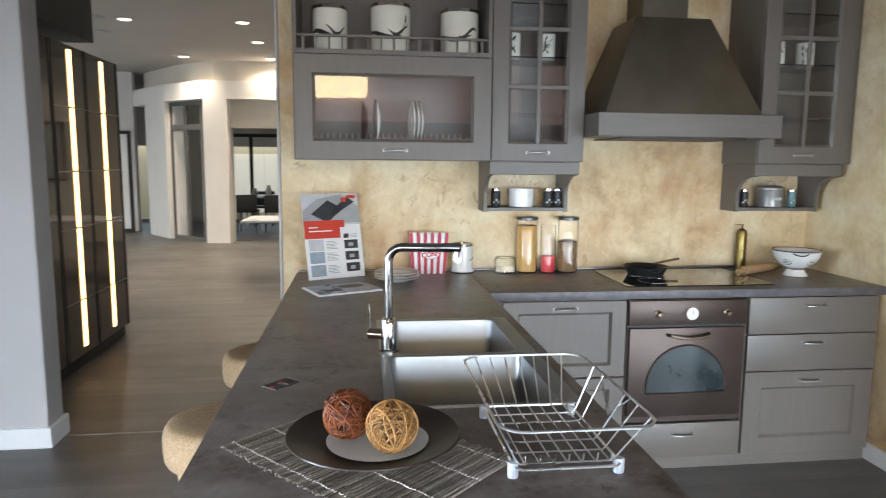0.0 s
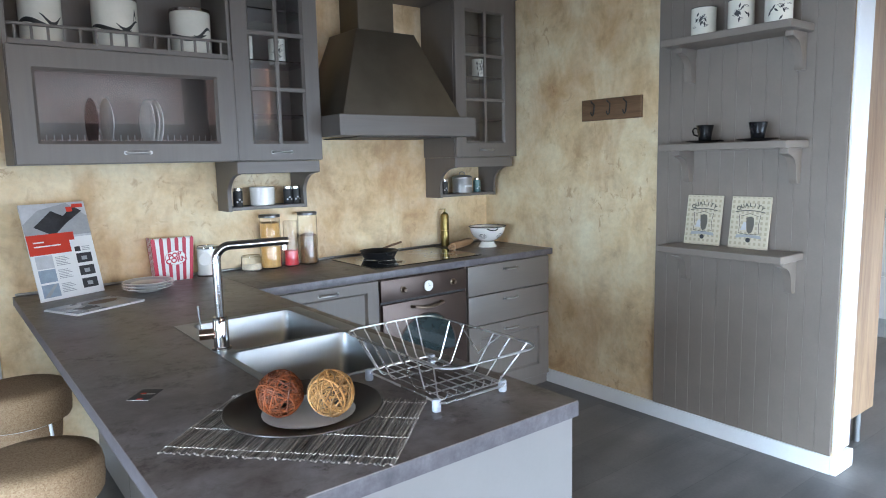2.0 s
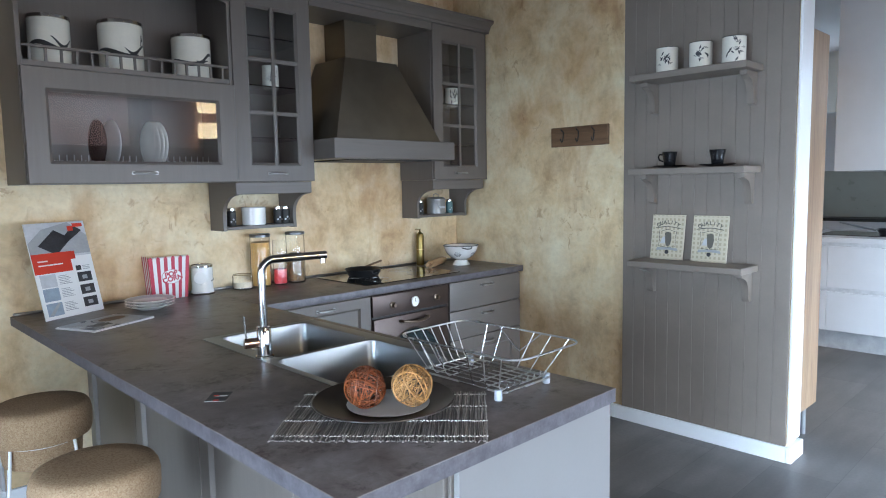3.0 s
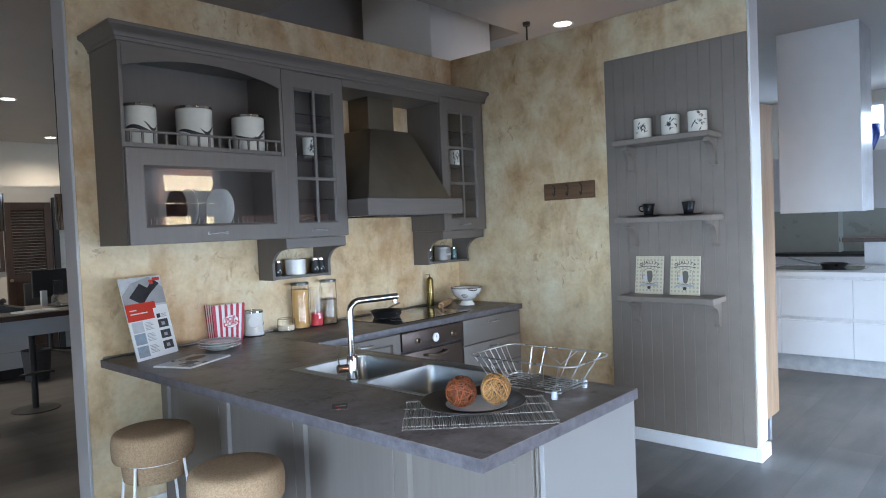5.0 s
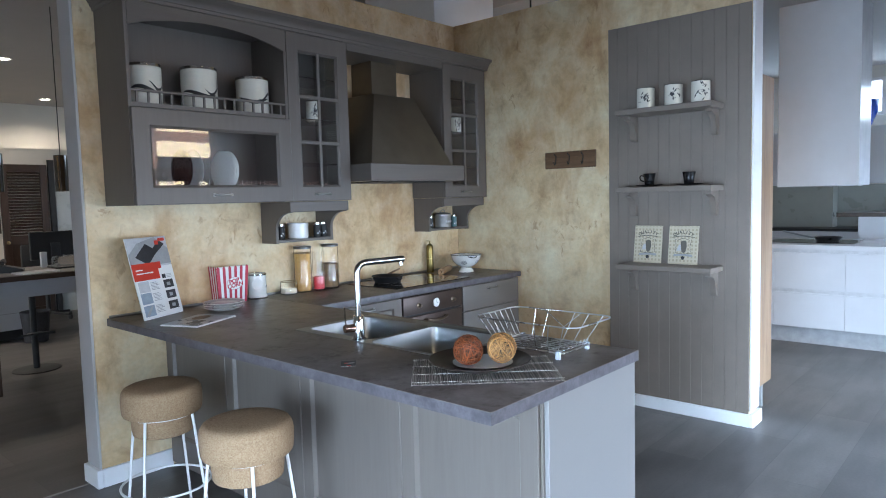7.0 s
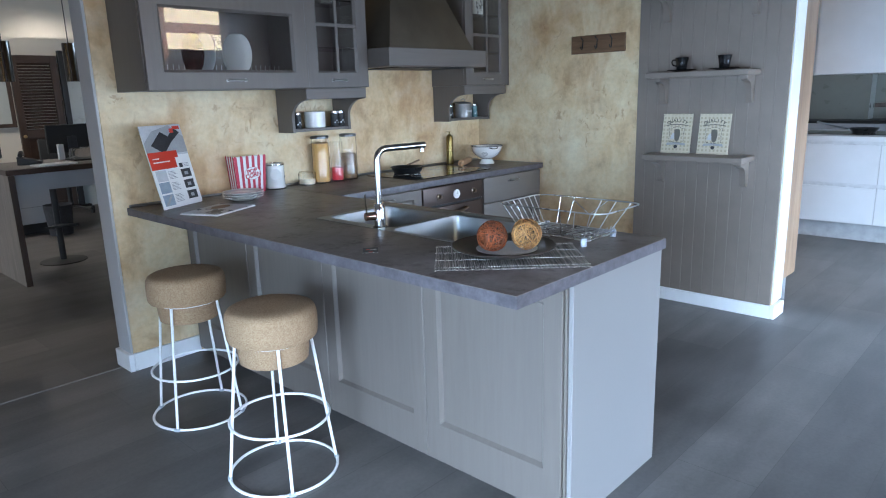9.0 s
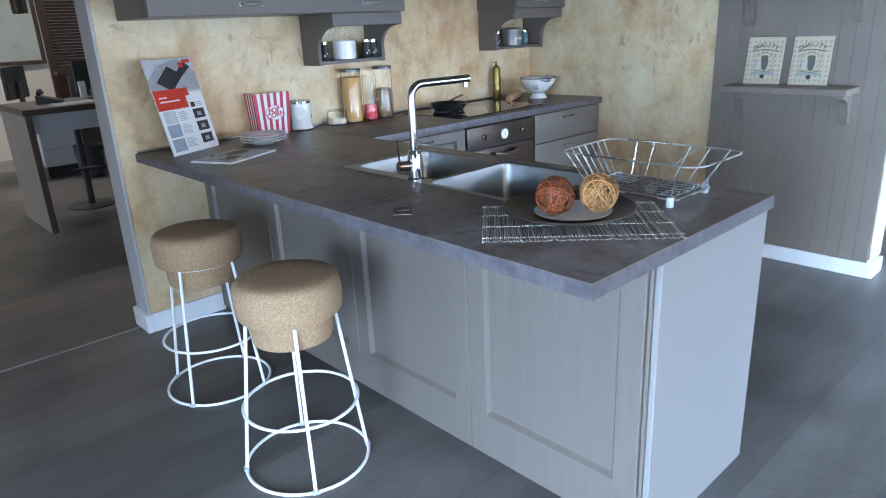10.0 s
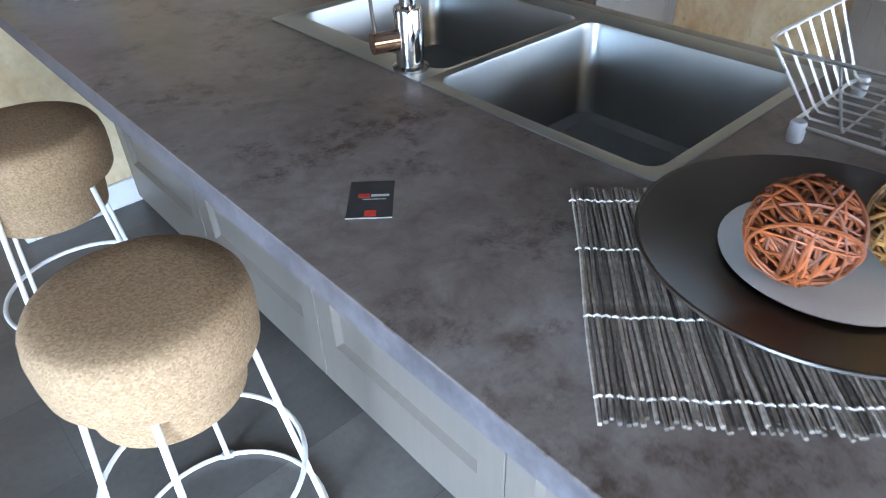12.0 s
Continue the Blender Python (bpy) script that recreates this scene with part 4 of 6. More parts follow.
# ---- printed matter ----
M_PAPER = mat("white_paper", (0.80, 0.80, 0.79), 0.55, 0, 0.02, relief=0.0)
M_RED = mat("printed_red", (0.62, 0.045, 0.022), 0.5, 0, 0.05, relief=0.0)
M_PGREY = mat("printed_grey", (0.36, 0.37, 0.38), 0.5, 0, 0.12, scale=14, relief=0.0)
M_PLIGHT = mat("printed_pale_grey", (0.55, 0.56, 0.58), 0.5, 0, 0.1, scale=20, relief=0.0)
M_PDARK = mat("printed_dark_grey", (0.035, 0.035, 0.04), 0.5, 0, 0.3, scale=30, relief=0.0)
M_PBLUE = mat("printed_blue_grey", (0.30, 0.37, 0.45), 0.5, 0, 0.15, scale=20, relief=0.0)


def printed(parent, name, u0, u1, v0, v1, material, lift=0.0006, base=0.0):
    return part(name, boxm(u0, u1, v0, v1, base, base + lift), material, parent, smooth=0)


card = thing("business_card", "dark business card lying on the worktop", "card", (-0.220, 1.756, TOP), -41)
part("card", boxm(-0.0275, 0.0275, -0.0425, 0.0425, 0, 0.0008), M_PDARK, card)
printed(card, "print", -0.0275, 0.0275, -0.0425, -0.040, M_PAPER, 0.0003, 0.0008)
printed(card, "print", -0.016, -0.002, 0.004, 0.013, M_RED, 0.0003, 0.0008)
printed(card, "print", 0.0, 0.022, 0.006, 0.011, M_PLIGHT, 0.0003, 0.0008)
printed(card, "print", -0.010, 0.018, -0.001, 0.001, M_PGREY, 0.0003, 0.0008)
printed(card, "print", -0.006, 0.008, -0.037, -0.025, M_RED, 0.0003, 0.0008)

bu, bv = Vector((0.281, 0.137, 0.0)).normalized(), Vector((-0.041, 0.092, 0.428)).normalized()
bw = bu.cross(bv)
bro = thing("display_board", "printed display board leaning on the wall", "display board")
bro.matrix_basis = Matrix(((bu.x, bv.x, bw.x, -0.261), (bu.y, bv.y, bw.y, 3.330), (bu.z, bv.z, bw.z, TOP + 0.001), (0, 0, 0, 1)))
BW, BH = 0.312, 0.440
part("board", boxm(0, BW, 0, BH, -0.005, 0), M_PAPER, bro)
printed(bro, "photo", 0, BW, 0.275, BH, M_PLIGHT)
o = part("photo", slab([(0.0, 0.285), (0.312, 0.285), (0.312, 0.37), (0.22, 0.438), (0.08, 0.41), (0.0, 0.35)], 0.0004, "z", 0.0006), M_PGREY, bro, smooth=0)
part("photo_sink", slab([(0.045, 0.335), (0.13, 0.288), (0.225, 0.36), (0.14, 0.405)], 0.0004, "z", 0.0010), M_PDARK, bro, smooth=0)
part("photo_sink", slab([(0.15, 0.345), (0.18, 0.33), (0.29, 0.395), (0.25, 0.42)], 0.0004, "z", 0.0010), M_PDARK, bro, smooth=0)
printed(bro, "photo_tomato", 0.215, 0.245, 0.395, 0.418, M_RED, 0.0004, 0.0014)
printed(bro, "mark", 0.245, 0.30, 0.413, 0.430, M_RED, 0.0004, 0.0014)
part("red_band", slab([(0, 0.208), (0.195, 0.208), (0.195, 0.262), (0.222, 0.262), (0.222, 0.30), (0, 0.30)], 0.0005, "z", 0.0010), M_RED, bro, smooth=0)
for v, u1 in ((0.262, 0.075), (0.243, 0.15)):
    printed(bro, "text_bar", 0.025, u1, v, v + 0.006, M_PAPER, 0.0004, 0.0015)
for v0 in (0.015, 0.082, 0.145):
    printed(bro, "photo", 0.018, 0.098, v0, v0 + 0.058, M_PBLUE if v0 < 0.14 else M_PLIGHT)
part("photo_tool", slab([(0.022, 0.018), (0.045, 0.018), (0.092, 0.068), (0.08, 0.072)], 0.0004, "z", 0.0006), M_PGREY, bro, smooth=0)
for b0 in (0.028, 0.092, 0.152):
    for k in range(6):
        printed(bro, "text_bar", 0.110, 0.110 + 0.065 - (k % 3) * 0.009, b0 + 0.0075 * k, b0 + 0.0075 * k + 0.0028, M_PGREY)
for v0 in (0.030, 0.090, 0.150):
    p_ = printed(bro, "photo", 0.212, 0.288, v0, v0 + 0.045, M_PDARK)
    printed(bro, "photo_detail", 0.235, 0.262, v0 + 0.012, v0 + 0.03, M_PGREY, 0.0004, 0.0006)
printed(bro, "photo", 0.212, 0.240, 0.205, 0.228, M_PDARK)
for k in range(3):
    printed(bro, "text_bar", 0.248, 0.288, 0.207 + 0.008 * k, 0.210 + 0.008 * k, M_PGREY)

M_MAGC = mat("glossy_grey_print", (0.36, 0.38, 0.42), 0.28, 0, 0.22, scale=9, relief=0.0)
mag = thing("magazine", "open glossy kitchen brochure lying on the worktop", "magazine", (-0.090, 3.085, TOP), 23.7)
part("pages", boxm(-0.157, 0.155, -0.113, 0.111, 0, 0.004, bevel=0.001), M_PAPER, mag)
part("pages", boxm(-0.155, 0.155, -0.111, 0.111, 0.0042, 0.0062), M_PAPER, mag).matrix_basis = pose(0.004, 0.002, 0, 0, 0, 1.6)
o = part("cover", boxm(-0.148, 0.155, -0.106, 0.109, 0.0064, 0.0075), M_MAGC, mag)
part("picture", slab([(-0.10, -0.05), (-0.02, -0.06), (-0.01, -0.02), (-0.09, -0.01)], 0.0004, "z", 0.0076), M_PDARK, mag, smooth=0)
part("picture", slab([(0.055 + 0.085 * math.cos(a / 10 * math.pi), 0.035 + 0.052 * math.sin(a / 10 * math.pi)) for a in range(20)], 0.0004, "z", 0.0076), M_PGREY, mag, smooth=0)
part("picture", slab([(0.055 + 0.065 * math.cos(a / 10 * math.pi), 0.03 + 0.036 * math.sin(a / 10 * math.pi)) for a in range(20)], 0.0004, "z", 0.0081), M_OAKD, mag, smooth=0)
for k in range(4):
    printed(mag, "text_bar", -0.14, -0.09, 0.01 + 0.012 * k, 0.014 + 0.012 * k, M_PGREY, 0.0004, 0.0076)

# ---- crockery and food on the worktop ----
M_GREYRIM = mat("grey_glaze", (0.50, 0.52, 0.53), 0.2, 0, 0.05, relief=0.0, coat=0.3)


def big(profile, k):
    return [(r * k, z * k) for r, z in profile]


PLATE = [(0, 0.003), (0.044, 0.003), (0.046, 0.0), (0.050, 0.0), (0.056, 0.004), (0.095, 0.017), (0.0975, 0.0185), (0.095, 0.020), (0.06, 0.0105), (0, 0.0085)]
for k in range(3):
    p_ = thing("side_plate", "white plate with a grey pattern in a stack", "plate", (0.178, 3.30, TOP + 0.0135 * k), group="stack of plates")
    part("dish", lathe(big(PLATE, 1.17), 40), M_CERAMIC, p_)
    part("pattern_band", lathe(big([(0.066, 0.0124), (0.088, 0.0184), (0.088, 0.0188), (0.066, 0.0128)], 1.17), 40), M_GREYRIM, p_)

M_STRIPE = mat("carton_red", (0.50, 0.022, 0.055), 0.45, 0, 0.04, relief=0.0)
M_CARTON = mat("carton_white", (0.80, 0.78, 0.77), 0.5, 0, 0.02, relief=0.0)
pop = thing("popcorn_carton", "red and white striped popcorn carton with zigzag rim", "carton", (0.360, 3.545, TOP), -2)
W0, W1, D0, D1, PH = 0.090, 0.105, 0.042, 0.050, 0.222


def stripes(face, n, wb, wt, db, dt):
    for i in range(n):
        m_ = M_STRIPE if i % 2 == 0 else M_CARTON
        bm = bmesh.new()
        f0, f1 = -1 + 2 * i / n, -1 + 2 * (i + 1) / n
        if face == "front":
            q = lambda f, z, o: (f * (wb + (wt - wb) * z / PH), -(db + (dt - db) * z / PH) - o, z)
        else:
            q = lambda f, z, o: (-(wb + (wt - wb) * z / PH) - o, f * (db + (dt - db) * z / PH), z)
        fm = (f0 + f1) / 2
        out = [(f0, 0), (f1, 0), (f1, PH - 0.006), (fm, PH + 0.004), (f0, PH - 0.006)]
        a = [bm.verts.new(q(f, z, 0.0)) for f, z in out]
        b = [bm.verts.new(q(f, z, 0.0012)) for f, z in out]
        bm.faces.new(a)
        bm.faces.new(list(reversed(b)))
        for k in range(5):
            bm.faces.new((a[k], a[(k + 1) % 5], b[(k + 1) % 5], b[k]))
        part("stripe", bm, m_, pop, smooth=0)


rb = [(-W0, -D0, 0), (W0, -D0, 0), (W0, D0, 0), (-W0, D0, 0)]
rt_ = [(-W1, -D1, PH - 0.008), (W1, -D1, PH - 0.008), (W1, D1, PH - 0.008), (-W1, D1, PH - 0.008)]
ri = [(-W1 + 0.003, -D1 + 0.003, PH - 0.008), (W1 - 0.003, -D1 + 0.003, PH - 0.008), (W1 - 0.003, D1 - 0.003, PH - 0.008), (-W1 + 0.003, D1 - 0.003, PH - 0.008)]
rj = [(x * 0.82, y * 0.8, 0.01) for x, y, z in ri]
part("box", loft([rb, rt_, ri, rj], cap_start=True), M_CARTON, pop, smooth=0)
stripes("front", 11, W0, W1, D0, D1)
stripes("side", 7, W0, W1, D0, D1)
tilt = math.degrees(math.atan((D1 - D0) / PH))
oval = part("label_oval", lathe([(0, 0), (0.042, 0), (0.042, 0.0008), (0, 0.0008)], 36), M_CARTON, pop, "white oval label", smooth=0)
oval.matrix_basis = pose(0.010, -D0 - 0.0072, 0.118, 90 + tilt, 0, 0) @ Matrix.Diagonal((1.22, 0.88, 1, 1))
rim_ = part("oval_rim", tube([(0.042 * math.cos(a / 18 * math.pi), 0.042 * math.sin(a / 18 * math.pi), 0.0008) for a in range(36)], 0.0011, 5, closed=True), M_STRIPE, pop)
rim_.matrix_basis = oval.matrix_basis.copy()


def lettering(text, size, parent, m, material, spread=1.0):
    f = bpy.data.curves.new("lettering", "FONT")
    f.body, f.size, f.align_x, f.align_y, f.extrude, f.offset = text, size, "CENTER", "CENTER", 0.0004, size * 0.035
    f.materials.append(material)
    f.space_character = spread
    o = new("lettering", f)
    o.parent, o.matrix_basis = parent, m
    return o


base_m = pose(0.010, -D0 - 0.0082, 0.118, 90 + tilt, 0, 0)
lettering("POP", 0.036, pop, base_m @ pose(-0.004, 0.0125, 0.0004, 0, 0, 10), M_STRIPE)
lettering("CORN", 0.036, pop, base_m @ pose(0.003, -0.012, 0.0004, 0, 0, 10), M_STRIPE)

mill = thing("coffee_mug", "white enamel tins stacked with chrome rims", "mug", (0.545, 3.53, TOP))
part("cup", lathe(big([(0, 0), (0.052, 0), (0.054, 0.004), (0.054, 0.018), (0.050, 0.026), (0.050, 0.138), (0.047, 0.140), (0.044, 0.138), (0.044, 0.07), (0, 0.07)], 1.12), 32), M_CERAMIC, mill)
part("rim", lathe(big([(0.0505, 0.131), (0.052, 0.133), (0.052, 0.141), (0.047, 0.143), (0.0465, 0.140)], 1.12), 32), M_CHROME, mill, "chrome rim")
part("foot_band", lathe(big([(0.0538, 0.0), (0.0555, 0.002), (0.0555, 0.007), (0.0538, 0.009)], 1.12), 32), M_CHROME, mill, "chrome foot band")
disc = part("round_lid", lathe([(0, 0), (0.033, 0.0), (0.035, 0.003), (0.033, 0.006), (0, 0.008)], 28), M_CERAMIC, mill, "round white lid hung on the side")
disc.matrix_basis = pose(-0.032, -0.051, 0.094, 80, 0, -32)
part("strap", tube([(0.0575 * math.cos(radians(a)), 0.0575 * math.sin(radians(a)), 0.072 + 0.0002 * (a + 60)) for a in range(-60, 31, 10)], 0.0022, 6), M_DARK, mill)

M_WAX = mat("cream_wax", (0.62, 0.52, 0.38), 0.6, 0, 0.06, relief=0.02)
M_PASTA = mat("dry_spaghetti", (0.46, 0.25, 0.065), 0.55, 0, 0.22, fine=160, relief=0.15, stretch=(6, 6, 0.15))
M_PINKS = mat("red_sweets", (0.50, 0.02, 0.03), 0.4, 0, 0.25, scale=60, fine=160, relief=0.4)
M_MIXED = mat("dried_mixed_herbs", (0.16, 0.085, 0.03), 0.7, 0, 0.6, scale=45, fine=120, relief=0.5)
M_LID = mat("brushed_dark_lid", (0.12, 0.12, 0.12), 0.3, 0.9, 0.05, relief=0.0)


def jar(label, at, r, h, fill, fill_h, lid=M_LID, lump=0.0):
    j = thing("storage_jar", label, "jar", at, group="storage jars")
    g = part("glass", lathe([(0, 0), (r - 0.003, 0), (r, 0.003), (r, h - 0.012), (r - 0.004, h - 0.004), (r - 0.006, h - 0.004), (r - 0.003, h - 0.013), (r - 0.003, 0.005), (0, 0.005)], 32), M_GLASS, j, "clear glass cylinder")
    g.visible_shadow = False
    bm = lathe([(0, 0.0065), (r - 0.0045, 0.0065), (r - 0.0045, fill_h * 0.5), (r - 0.0045, fill_h), (r * 0.5, fill_h + lump), (0, fill_h + lump * 1.2)], 24)
    part("contents", bm, fill, j)
    if lid:
        part("lid", lathe([(0, h + 0.014), (r - 0.002, h + 0.014), (r + 0.002, h + 0.010), (r + 0.002, h - 0.003), (r - 0.003, h - 0.0035)], 32), lid, j, "dark metal lid")
    return j


jar("tall glass jar of dry spaghetti with a dark lid", (0.903, 3.535, TOP), 0.058, 0.290, M_PASTA, 0.255)
jar("slim glass vase with red sweets at the bottom", (1.018, 3.515, TOP), 0.042, 0.265, M_PINKS, 0.088, None, 0.004)
jar("tall glass jar of dried herbs with a dark lid", (1.134, 3.53, TOP), 0.056, 0.290, M_MIXED, 0.165, lump=0.01)
cj = thing("candle_jar", "low glass jar with a cream candle", "candle jar", (0.785, 3.535, TOP))
g = part("glass", lathe(big([(0, 0), (0.044, 0), (0.046, 0.003), (0.046, 0.058), (0.040, 0.066), (0.038, 0.066), (0.0435, 0.057), (0.0435, 0.005), (0, 0.005)], 1.24), 32), M_GLASS, cj, "clear glass")
g.visible_shadow = False
part("wax", lathe(big([(0, 0.0055), (0.0425, 0.0055), (0.0425, 0.032), (0, 0.031)], 1.235), 24), M_WAX, cj)
part("rim", tube([(0.0515 * math.cos(a / 16 * math.pi), 0.0515 * math.sin(a / 16 * math.pi), 0.0795) for a in range(32)], 0.0022, 6, closed=True), M_BRASS, cj)

pan = thing("frying_pan", "small black cast-iron pan with a wooden handle on the hob", "pan", (1.515, 3.36, TOP + 0.0065))
part("body", lathe([(0, 0), (0.088, 0), (0.093, 0.003), (0.112, 0.042), (0.117, 0.045), (0.115, 0.048), (0.109, 0.045), (0.088, 0.007), (0, 0.006)], 40), M_IRON, pan)
part("bracket", tube([(-0.028, -0.112, 0.040), (-0.02, -0.125, 0.030), (0.0, -0.128, 0.026), (0.02, -0.125, 0.030), (0.028, -0.112, 0.040)], 0.005, 8), M_IRON, pan)
part("handle", tube([(0.08, 0.075, 0.045), (0.16, 0.10, 0.055), (0.25, 0.13, 0.064)], 0.007, 8), M_OAKD, pan, "wooden handle")

M_GREENB = mat("brass_mill_body", (0.21, 0.155, 0.055), 0.33, 1.0, 0.1, relief=0.02)
mill2 = thing("pepper_mill", "slim brass cylindrical pepper mill with a crank", "pepper mill", (2.165, 3.54, TOP))
part("body", lathe([(0, 0), (0.028, 0), (0.0285, 0.004), (0.0285, 0.205), (0.024, 0.222), (0.012, 0.232), (0.006, 0.236), (0.006, 0.258), (0, 0.258)], 28), M_GREENB, mill2)
part("band", lathe([(0.0285, 0.108), (0.030, 0.110), (0.030, 0.114), (0.0285, 0.116)], 28), M_BRASS, mill2)
part("crank", tube([(0.008, 0, 0.255), (-0.02, -0.003, 0.256), (-0.046, -0.006, 0.258)], 0.003, 8), M_BRASS, mill2)
M_BEECH = wood_mat("pale_beech", (0.32, 0.18, 0.085), (0.48, 0.30, 0.16), 0.5, (8, 0.8, 8))
pin = thing("rolling_pin", "pale beech rolling pin lying by the hob", "rolling pin", (2.19, 3.40, TOP + 0.026), -62)
bm = lathe([(0, -0.20), (0.012, -0.20), (0.015, -0.19), (0.012, -0.15), (0.011, -0.145), (0.024, -0.142), (0.025, -0.135), (0.025, 0.135), (0.024, 0.142), (0.011, 0.145), (0.012, 0.15), (0.015, 0.19), (0.012, 0.20), (0, 0.20)], 20)
bmesh.ops.rotate(bm, cent=(0, 0, 0), matrix=Matrix.Rotation(math.pi / 2, 3, "X"), verts=bm.verts)
part("roller", bm, M_BEECH, pin)

col = thing("colander", "white enamel footed colander with dark rim and handles", "colander", (2.352, 3.315, TOP))
R = 0.120
part("foot", lathe([(0.062, 0), (0.064, 0.003), (0.050, 0.022), (0.044, 0.034), (0.041, 0.034), (0.046, 0.022), (0.058, 0.004)], 36), M_CERAMIC, col)
prof_o = [(0, 0.034)] + [(R * math.sin(radians(a)), 0.034 + 0.105 * (1 - math.cos(radians(a)))) for a in range(15, 88, 8)] + [(R + 0.005, 0.137)]
prof_i = [(r_ - 0.0025, z_ + 0.0015) for r_, z_ in reversed(prof_o[1:])] + [(0, 0.0365)]
part("bowl", lathe(prof_o + prof_i, 44), M_CERAMIC, col)
part("rim", tube([((R + 0.004) * math.cos(a / 22 * math.pi), (R + 0.004) * math.sin(a / 22 * math.pi), 0.1385) for a in range(44)], 0.0026, 6, closed=True), M_DARK, col, "dark enamel rim")
for s in (-1, 1):
    a0 = radians(-115 if s < 0 else 60)
    pts = [((R + 0.004 + 0.024 * math.sin(math.pi * q / 8)) * math.cos(a0 - 0.3 + 0.6 * q / 8), (R + 0.004 + 0.024 * math.sin(math.pi * q / 8)) * math.sin(a0 - 0.3 + 0.6 * q / 8), 0.130 - 0.008 * math.sin(math.pi * q / 8)) for q in range(9)]
    part("handle", tube(pts, 0.0035, 8), M_DARK, col)
bm = bmesh.new()
for k in range(5):
    for da in range(6):
        for dz in range(4):
            a = radians(-150 + 72 * k + (da - 2.5) * 5)
            th = radians(46 + dz * 6)
            if abs(da - 2.5) + abs(dz - 1.5) > 3:
                continue
            c_ = Vector(((R + 0.0006) * math.sin(th) * math.cos(a), (R + 0.0006) * math.sin(th) * math.sin(a), 0.034 + 0.1056 * (1 - math.cos(th)) - 0.0004))
            nrm = Vector((math.sin(th) * math.cos(a), math.sin(th) * math.sin(a), -math.cos(th)))
            e1 = nrm.orthogonal().normalized()
            e2 = nrm.cross(e1)
            bm.faces.new([bm.verts.new(c_ + 0.0034 * (e1 * math.cos(q * math.pi / 3) + e2 * math.sin(q * math.pi / 3))) for q in range(6)])
tagged(part("drain_holes", bm, M_DARK, col, smooth=0), kind="stuff")

# ---- things in the open niche, cabinets and spice shelves ----
M_LIDS = mat("polished_tin_lid", (0.55, 0.54, 0.52), 0.2, 1.0, 0.04, relief=0.0)


def drawn_sweep(parent, r, z, a0, a1, amp, w, seed):
    """A black painted brush stroke round the body."""
    random.seed(seed)
    n = 14
    bm = bmesh.new()
    lo, hi = [], []
    for i in range(n + 1):
        a = radians(a0 + (a1 - a0) * i / n)
        s = i / n
        zc, t = z + amp * math.sin(s * math.pi * 1.6 + seed), w * math.sin(math.pi * (0.06 + 0.88 * s))
        lo.append(bm.verts.new(((r + 0.0007) * math.cos(a), (r + 0.0007) * math.sin(a), zc - t)))
        hi.append(bm.verts.new(((r + 0.0007) * math.cos(a), (r + 0.0007) * math.sin(a), zc + t)))
    for i in range(n):
        bm.faces.new((lo[i], lo[i + 1], hi[i + 1], hi[i]))
    part("painted_stroke", bm, M_DARK, parent, "black painted brush stroke")


for i, (x, y, h, r) in enumerate(((-0.145, 3.42, 0.222, 0.085), (0.152, 3.40, 0.236, 0.098), (0.497, 3.41, 0.222, 0.095))):
    c = thing("canister", "round ivory ceramic canister with black strokes and tin lid", "canister", (x, y, FLAP + 0.0225), group="canisters in the niche")
    part("body", lathe([(0, 0), (r - 0.006, 0), (r, 0.006), (r, h - 0.020), (r - 0.004, h - 0.016), (0, h - 0.016)], 40), M_IVORY, c)
    part("lid", lathe([(r - 0.004, h - 0.017), (r + 0.001, h - 0.016), (r + 0.001, h - 0.002), (r - 0.004, h), (0, h + 0.003)], 40), M_LIDS, c, "polished tin lid")
    drawn_sweep(c, r, 0.085, -175, -60, 0.014, 0.011, i)
    drawn_sweep(c, r, 0.105, -100, -35, 0.022, 0.009, i + 2)
    if i == 1:
        drawn_sweep(c, r, 0.145, -52, -40, 0.02, 0.016, 5)


def leafy(parent, r, a_mid, z0, scale, seed):
    """Dark painted leaves and stems on a round body."""
    random.seed(seed)
    bm = bmesh.new()
    for k in range(16):
        a, z = a_mid + random.gauss(0, 20), z0 + random.gauss(0, 0.020) * scale
        t, L, w = random.uniform(0, 6.28), 0.014 * scale, 0.0045 * scale
        pts = [(L, 0), (0, w), (-L, 0), (0, -w)]
        vs = []
        for u, v in pts:
            du, dv = u * math.cos(t) - v * math.sin(t), u * math.sin(t) + v * math.cos(t)
            q = radians(a) + du / r
            vs.append(bm.verts.new(((r + 0.0008) * math.cos(q), (r + 0.0008) * math.sin(q), z + dv)))
        bm.faces.new(vs)
    part("painted_leaves", bm, M_PDARK, parent, "dark painted leaves", smooth=0)


SX = 2.44
for i, y in enumerate((1.818, 1.630, 1.458)):
    h = 0.130
    c = thing("canister", "small ivory tin canister with painted dark leaves", "canister", (SX, y, SHELVES[0] + 0.0005), group="canisters on the shelf")
    r = 0.058
    part("body", lathe([(0, 0), (r, 0), (r, h), (r - 0.003, h), (r - 0.003, 0.004), (0, 0.004)], 36), M_IVORY, c)
    part("rim", tube([(r * math.cos(a / 16 * math.pi), r * math.sin(a / 16 * math.pi), h) for a in range(32)], 0.0018, 6, closed=True), M_PDARK, c)
    leafy(c, r, 190 + 8 * i, 0.065, 1.0, 20 + i)

